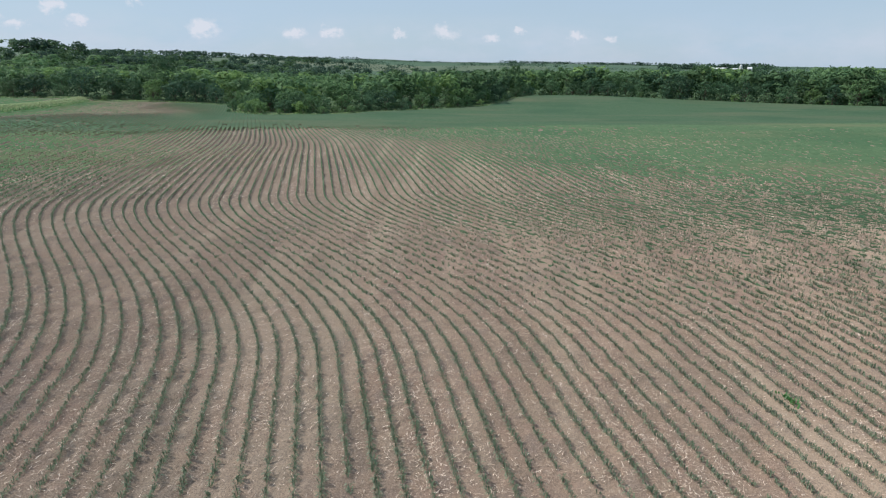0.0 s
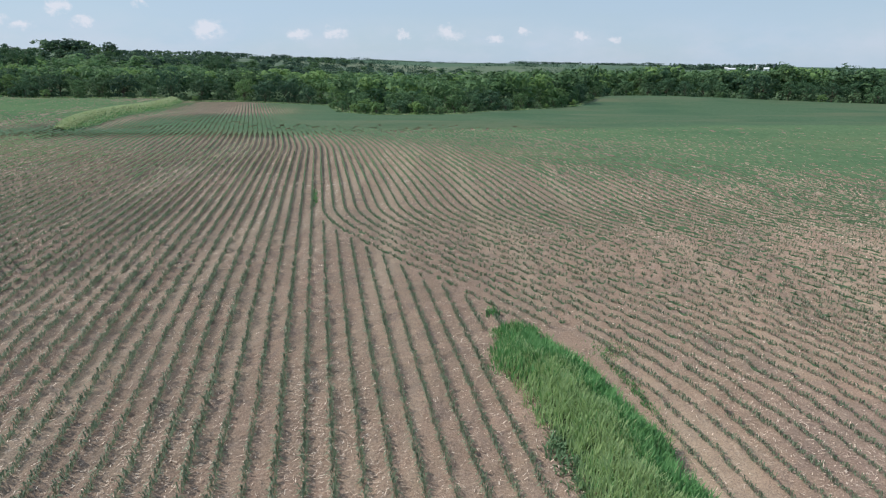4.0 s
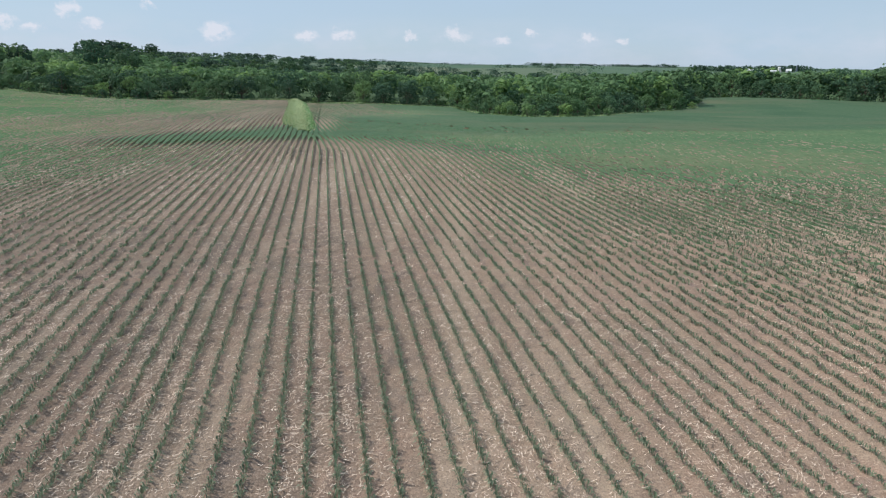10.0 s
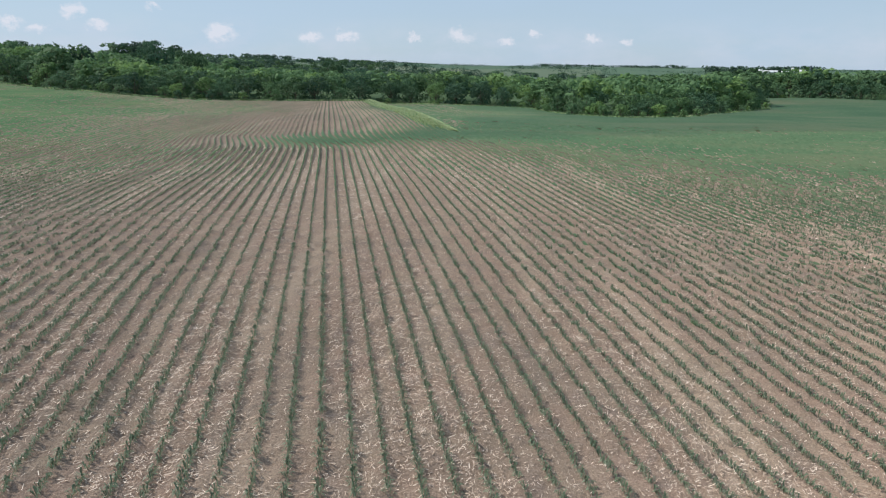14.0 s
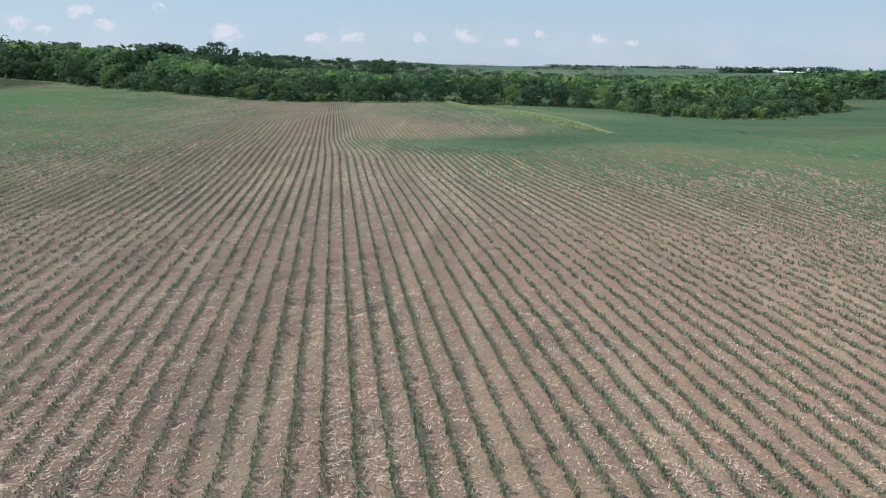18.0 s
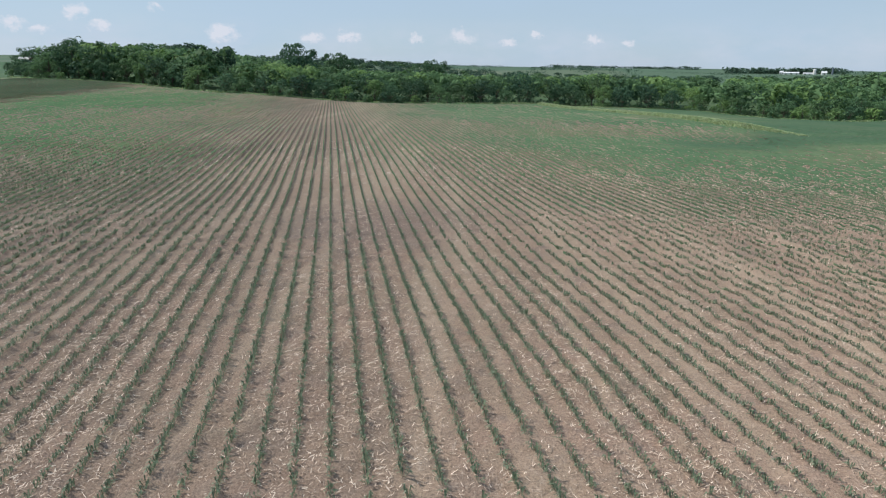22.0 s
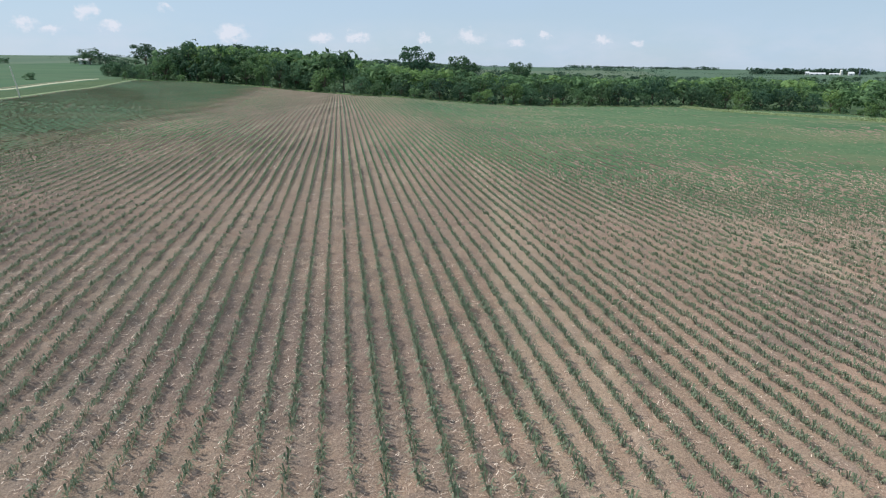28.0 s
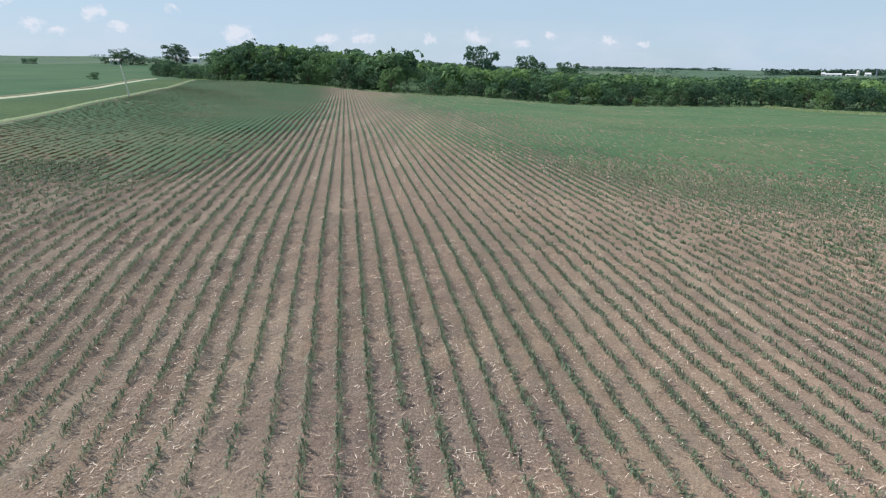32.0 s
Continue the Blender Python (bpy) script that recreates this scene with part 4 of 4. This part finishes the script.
    V = np.concatenate(VV)
    me = mesh_of("deep_wood", V, np.arange(len(V)).reshape(-1, 4), (M_LEAF, M_LEAF_DARK, M_LEAF_PALE, M_LEAF_HAZY), np.concatenate(II))
    tagged(part("woodland", me, None), "deep green broad-leaved woodland, crown behind crown in a shallow valley", "woodland", kind="stuff")


make_deep_wood()


# ---- margins, verge and road ----
def make_margin():
    """Pale uncut grass between the maize and the wood."""
    n = 15000
    k = rng.random(n) * (len(EDGE) - 6)
    i = k.astype(int)
    f = k - i
    x, y = EX[i] + (EX[i + 1] - EX[i]) * f, EY[i] + (EY[i + 1] - EY[i]) * f
    w = np.interp(x, (-310, -230, -120, -60, -50, 0, 30, 60), (1.7, 1.0, 0.6, 1.0, 1.6, 1.6, 1.0, 0.5))
    d = rng.uniform(-1.4, 0.8, n) * w
    dx, dy = EX[i + 1] - EX[i], EY[i + 1] - EY[i]
    q = np.hypot(dx, dy)
    x, y = x - dy / q * d, y + dx / q * d
    me = blades("margin", x, y, land(x, y), 0.45, 0.22, 0.7, (M_GRASS, M_PALE_GRASS), (rng.random(n) < 0.7).astype(int))
    tagged(part("grass_margin", me, None), "pale uncut grass between the maize and the wood", "grass", kind="stuff")


make_margin()


def strip(name, centre, half, y0, y1, lift, mat, label, crown=0.0):
    """A ribbon of ground cover that follows the land."""
    ys = np.arange(y0, y1, 2.5)
    V = []
    for y in ys:
        for s in (-1, -0.4, 0.4, 1):
            x = centre(y) + s * half
            V.append((x, y, float(land(x, y)) + lift + crown * (1 - abs(s)) + (-0.2 if abs(s) == 1 else 0.05)))
    m = len(ys)
    i = (np.arange(m - 1)[:, None] * 4 + np.arange(3)).ravel()
    me = mesh_of(name, np.array(V), np.stack([i, i + 1, i + 5, i + 4], 1), (mat,), None, True)
    return tagged(part(name, me, None), label, name, kind="structure")


strip("road", road_x, 1.15, 20, 262, 0.06, M_GRAVEL, "pale gravel farm road running beside the maize field", 0.10)
strip("verge", lambda y: field_west(y) - 0.4, 1.0, 20, 262, 0.03, M_VERGE, "pale mown grass strip along the edge of the maize")
strip("verge", lambda y: road_x(y) - 3.6, 1.2, 20, 262, 0.02, M_VERGE_BROWN, "brownish bare strip beyond the gravel road")


def utility_pole(x, y, high, tilt):
    pole = new("utility_pole")
    tagged(pole, "slim weathered pale wooden pole leaning on the verge" if tilt > 3 else "slim weathered pale wooden pole on the verge", "pole")
    bm = bmesh.new()
    limb(bm, (0, 0, -0.8), (0, 0, high), 0.15, 0.11, 10)
    part("post", bm, M_POLE, pole)
    bm = bmesh.new()
    bmesh.ops.create_cone(bm, cap_ends=True, segments=10, radius1=0.13, radius2=0.03, depth=0.08, matrix=Matrix.Translation((0, 0, high + 0.04)))
    part("cap", bm, M_ROOF, pole)
    pole.matrix_basis = Matrix.Translation((x, y, float(land(x, y)))) @ Matrix.Rotation(radians(-tilt), 4, "Y")
    return pole


tagged(utility_pole(-269.0, 127.0, 6.2, 9), group="poles along the road")
tagged(utility_pole(-327, 304, 7.0, 1), group="poles along the road")

# ---- farms and hills far off ----
OAK = make_tree("tree", 91, 18.0, 7.6, 0.13, 1900, 0.55, M_LEAF_DARK, "broad lone tree in open farmland beside a low shed")
stock["oak", 0] = [OAK, False]
for x, y, top, wide in ((-457, 561, 30.2, 1.55), (-416, 620, 24.0, 1.1), (-400, 640, 23.0, 1.1)):
    plant(stock, ("oak", 0), x, y, (top - float(land(x, y))) / 17.6, x * 0.37, 0.3, wide)
for x, y, top, wide in ((-506, 560, 25.5, 1.25), (-518, 578, 22.5, 1.3), (-497, 568, 22.5, 1.25), (-488, 562, 19.0, 1.4), (-478, 566, 18.0, 1.4), (-528, 574, 19.0, 1.3), (-472, 572, 17.0, 1.4), (-440, 600, 19.0, 1.3), (-428, 610, 20.0, 1.3)):
    plant(stock, ("edge", 5 if x > -500 else 2), x, y, (top - float(land(x, y))) / 10, x * 0.37, 0.3, wide)
for x, y, size in ((-338, 232, 0.9), (-640, 640, 2.0), (-655, 650, 1.8), (-560, 470, 1.6)):
    plant(stock, ("shrub", 0), x, y, size, x, 0.2, 1.5)


for k in range(11):
    x, y = -328 - 3.0 * k + tr.uniform(-1, 1), 296 + 2.8 * k + tr.uniform(-4, 4)
    plant(stock, ("edge", (2, 5, 0)[k % 3]), x, y, tr.uniform(0.52, 0.78), x, 0.2, 1.1)


def shed(x, y, z, length, width, wall, roof, turn, label, doors=2):
    """A gabled farm building with roof sheets, a door or two and an eave."""
    b = new("farm_shed")
    tagged(b, label, "farm building")
    bm = bmesh.new()
    l, w = length / 2, width / 2
    pts = [(-l, -w, -1), (l, -w, -1), (l, w, -1), (-l, w, -1), (-l, -w, wall), (l, -w, wall), (l, w, wall), (-l, w, wall), (-l, 0, wall + roof), (l, 0, wall + roof)]
    v = [bm.verts.new(p) for p in pts]
    for f in ((0, 1, 5, 4), (2, 3, 7, 6), (1, 2, 6, 9, 5), (3, 0, 4, 8, 7)):
        bm.faces.new([v[i] for i in f])
    part("wall", bm, M_WHITE, b)
    for sgn in (-1, 1):
        bm = bmesh.new()
        q = [(-l - 0.4, sgn * (w + 0.4), wall - 0.15), (l + 0.4, sgn * (w + 0.4), wall - 0.15), (l + 0.4, 0, wall + roof + 0.08), (-l - 0.4, 0, wall + roof + 0.08)]
        top = [bm.verts.new((px, py, pz + 0.12)) for px, py, pz in q]
        low = [bm.verts.new(p) for p in q]
        bm.faces.new(top)
        bm.faces.new(low)
        for i in range(4):
            bm.faces.new((top[i], top[(i + 1) % 4], low[(i + 1) % 4], low[i]))
        bmesh.ops.recalc_face_normals(bm, faces=bm.faces)
        part("roof", bm, M_ROOF, b)
    for i in range(doors):
        bm = bmesh.new()
        px = (i - (doors - 1) / 2) * length / max(doors, 1)
        bmesh.ops.create_cube(bm, size=1, matrix=Matrix.Translation((px, -w - 0.03, wall * 0.36)) @ Matrix.Diagonal((min(4, length / 5), 0.1, wall * 0.72, 1)))
        part("door", bm, M_DARK, b)
    b.matrix_basis = Matrix.Translation((x, y, z)) @ Matrix.Rotation(turn, 4, "Z")
    return b


def silo(x, y, high, radius, mat, label):
    s_ = new("silo")
    tagged(s_, label, "silo")
    bm = bmesh.new()
    bmesh.ops.create_cone(bm, cap_ends=True, segments=20, radius1=radius, radius2=radius, depth=high + 1, matrix=Matrix.Translation((0, 0, (high - 1) / 2)))
    part("shaft", bm, mat, s_)
    bm = bmesh.new()
    bmesh.ops.create_uvsphere(bm, u_segments=20, v_segments=10, radius=radius * 1.02, matrix=Matrix.Translation((0, 0, high)) @ Matrix.Diagonal((1, 1, 0.75, 1)))
    part("cap", bm, M_WHITE if mat is M_SILO else mat, s_)
    s_.matrix_basis = Matrix.Translation((x, y, float(land(x, y))))


def on(x, y):
    return float(land(x, y))


shed(-514, 566, on(-514, 566), 9, 6, 3.2, 1.6, 0.4, "small white shed among dark trees in farmland", 1)
shed(-521, 732, on(-521, 732) + 0.4, 26, 11, 4.0, 2.2, 0.5, "long white farm shed with pale metal roof", 2)
shed(771, 1778, on(771, 1778) - 0.5, 38, 14, 4.0, 2.6, -0.42, "long white farm building on the horizon", 3)
shed(806, 1752, on(806, 1752) - 0.5, 30, 12, 3.2, 2.0, -0.42, "long low white farm building on the horizon", 3)
shed(751, 1790, on(751, 1790), 9, 8, 5.6, 3.0, -0.4, "white farmhouse on the horizon", 2)
shed(828, 1722, on(828, 1722), 13, 10, 4.6, 4.0, -0.4, "white gabled barn on the horizon", 1)
silo(806, 1728, 11.5, 3.6, M_SILO, "pale upright farm silo with a domed cap")
silo(838, 1702, 17.0, 2.2, M_DARKSILO, "tall dark blue-grey farm silo with a domed cap")


def make_far_woods():
    """Strips and clumps of trees on the hills towards the horizon."""
    rnd = np.random.default_rng(21)
    VV = []

    def clump(x, y, wide, high, n):
        c = np.stack([rnd.normal(0, wide * 0.45, n), rnd.normal(0, wide * 0.25, n), rnd.uniform(0.0, 0.85, n) * high], 1)
        nrm = rnd.normal(0, 0.6, (n, 3)) + [0, -0.3, 0.7]
        nrm /= np.linalg.norm(nrm, axis=1)[:, None]
        t = np.cross(nrm, rnd.normal(0, 1, (n, 3)))
        t /= np.linalg.norm(t, axis=1)[:, None]
        b = np.cross(nrm, t)
        s = high * 0.16 * rnd.uniform(0.6, 1.4, (n, 1))
        c = c + [x, y, on(x, y)]
        VV.append(np.stack([c - t * s, c - b * s * 0.8, c + t * s, c + b * s * 0.8], 1).reshape(-1, 3))

    def belt(x0, y0, x1, y1, high, step):
        d = math.hypot(x1 - x0, y1 - y0)
        for f in rnd.random(max(2, int(d / step))):
            clump(x0 + (x1 - x0) * f + rnd.normal(0, 3), y0 + (y1 - y0) * f + rnd.normal(0, 8), rnd.uniform(9, 20), high * rnd.uniform(0.55, 1.05), 20)

    for x0, y0, x1, y1, high in ((350, 3230, 1020, 3140, 20), (250, 2900, 420, 2880, 14), (-500, 2600, -330, 2600, 14), (-620, 2500, -560, 2510, 12), (-120, 2800, 30, 2820, 12),
                                 (640, 1880, 900, 1800, 19), (700, 1860, 930, 1770, 18), (850, 1720, 880, 1700, 10), (690, 1840, 760, 1850, 14), (1000, 2200, 1500, 2000, 12), (1100, 1500, 1600, 1350, 14), (-900, 1900, -600, 1950, 13), (-1100, 1700, -960, 1750, 14),
                                 (-1700, 2500, -1500, 2600, 9), (-260, 1400, -60, 1420, 11), (60, 1700, 330, 1690, 11), (-620, 1150, -430, 1200, 12), (-700, 1300, -250, 1500, 13), (-500, 1700, -150, 1800, 12)):
        belt(x0, y0, x1, y1, high, {350: 3.0, 640: 2.6, 700: 3.5}.get(x0, 7))
    for _ in range(120):
        a, r = rnd.uniform(-0.85, 0.75), rnd.uniform(900, 3600)
        x, y = -90 + math.sin(a) * r, math.cos(a) * r
        w = rnd.uniform(15, 120) * (0.5 if a < -0.5 else 1)
        belt(x - w, y + rnd.normal(0, 20), x + w, y + rnd.normal(0, 20), rnd.uniform(3.5, 8) * (0.6 if a < -0.45 else 1), 8)
    V = np.concatenate(VV)
    tagged(part("far_woods", mesh_of("far_woods", V, np.arange(len(V)).reshape(-1, 4), (M_LEAF_HAZY,)), None), "dark belts of trees on hazy hills at the horizon", "woodland", kind="stuff")


make_far_woods()
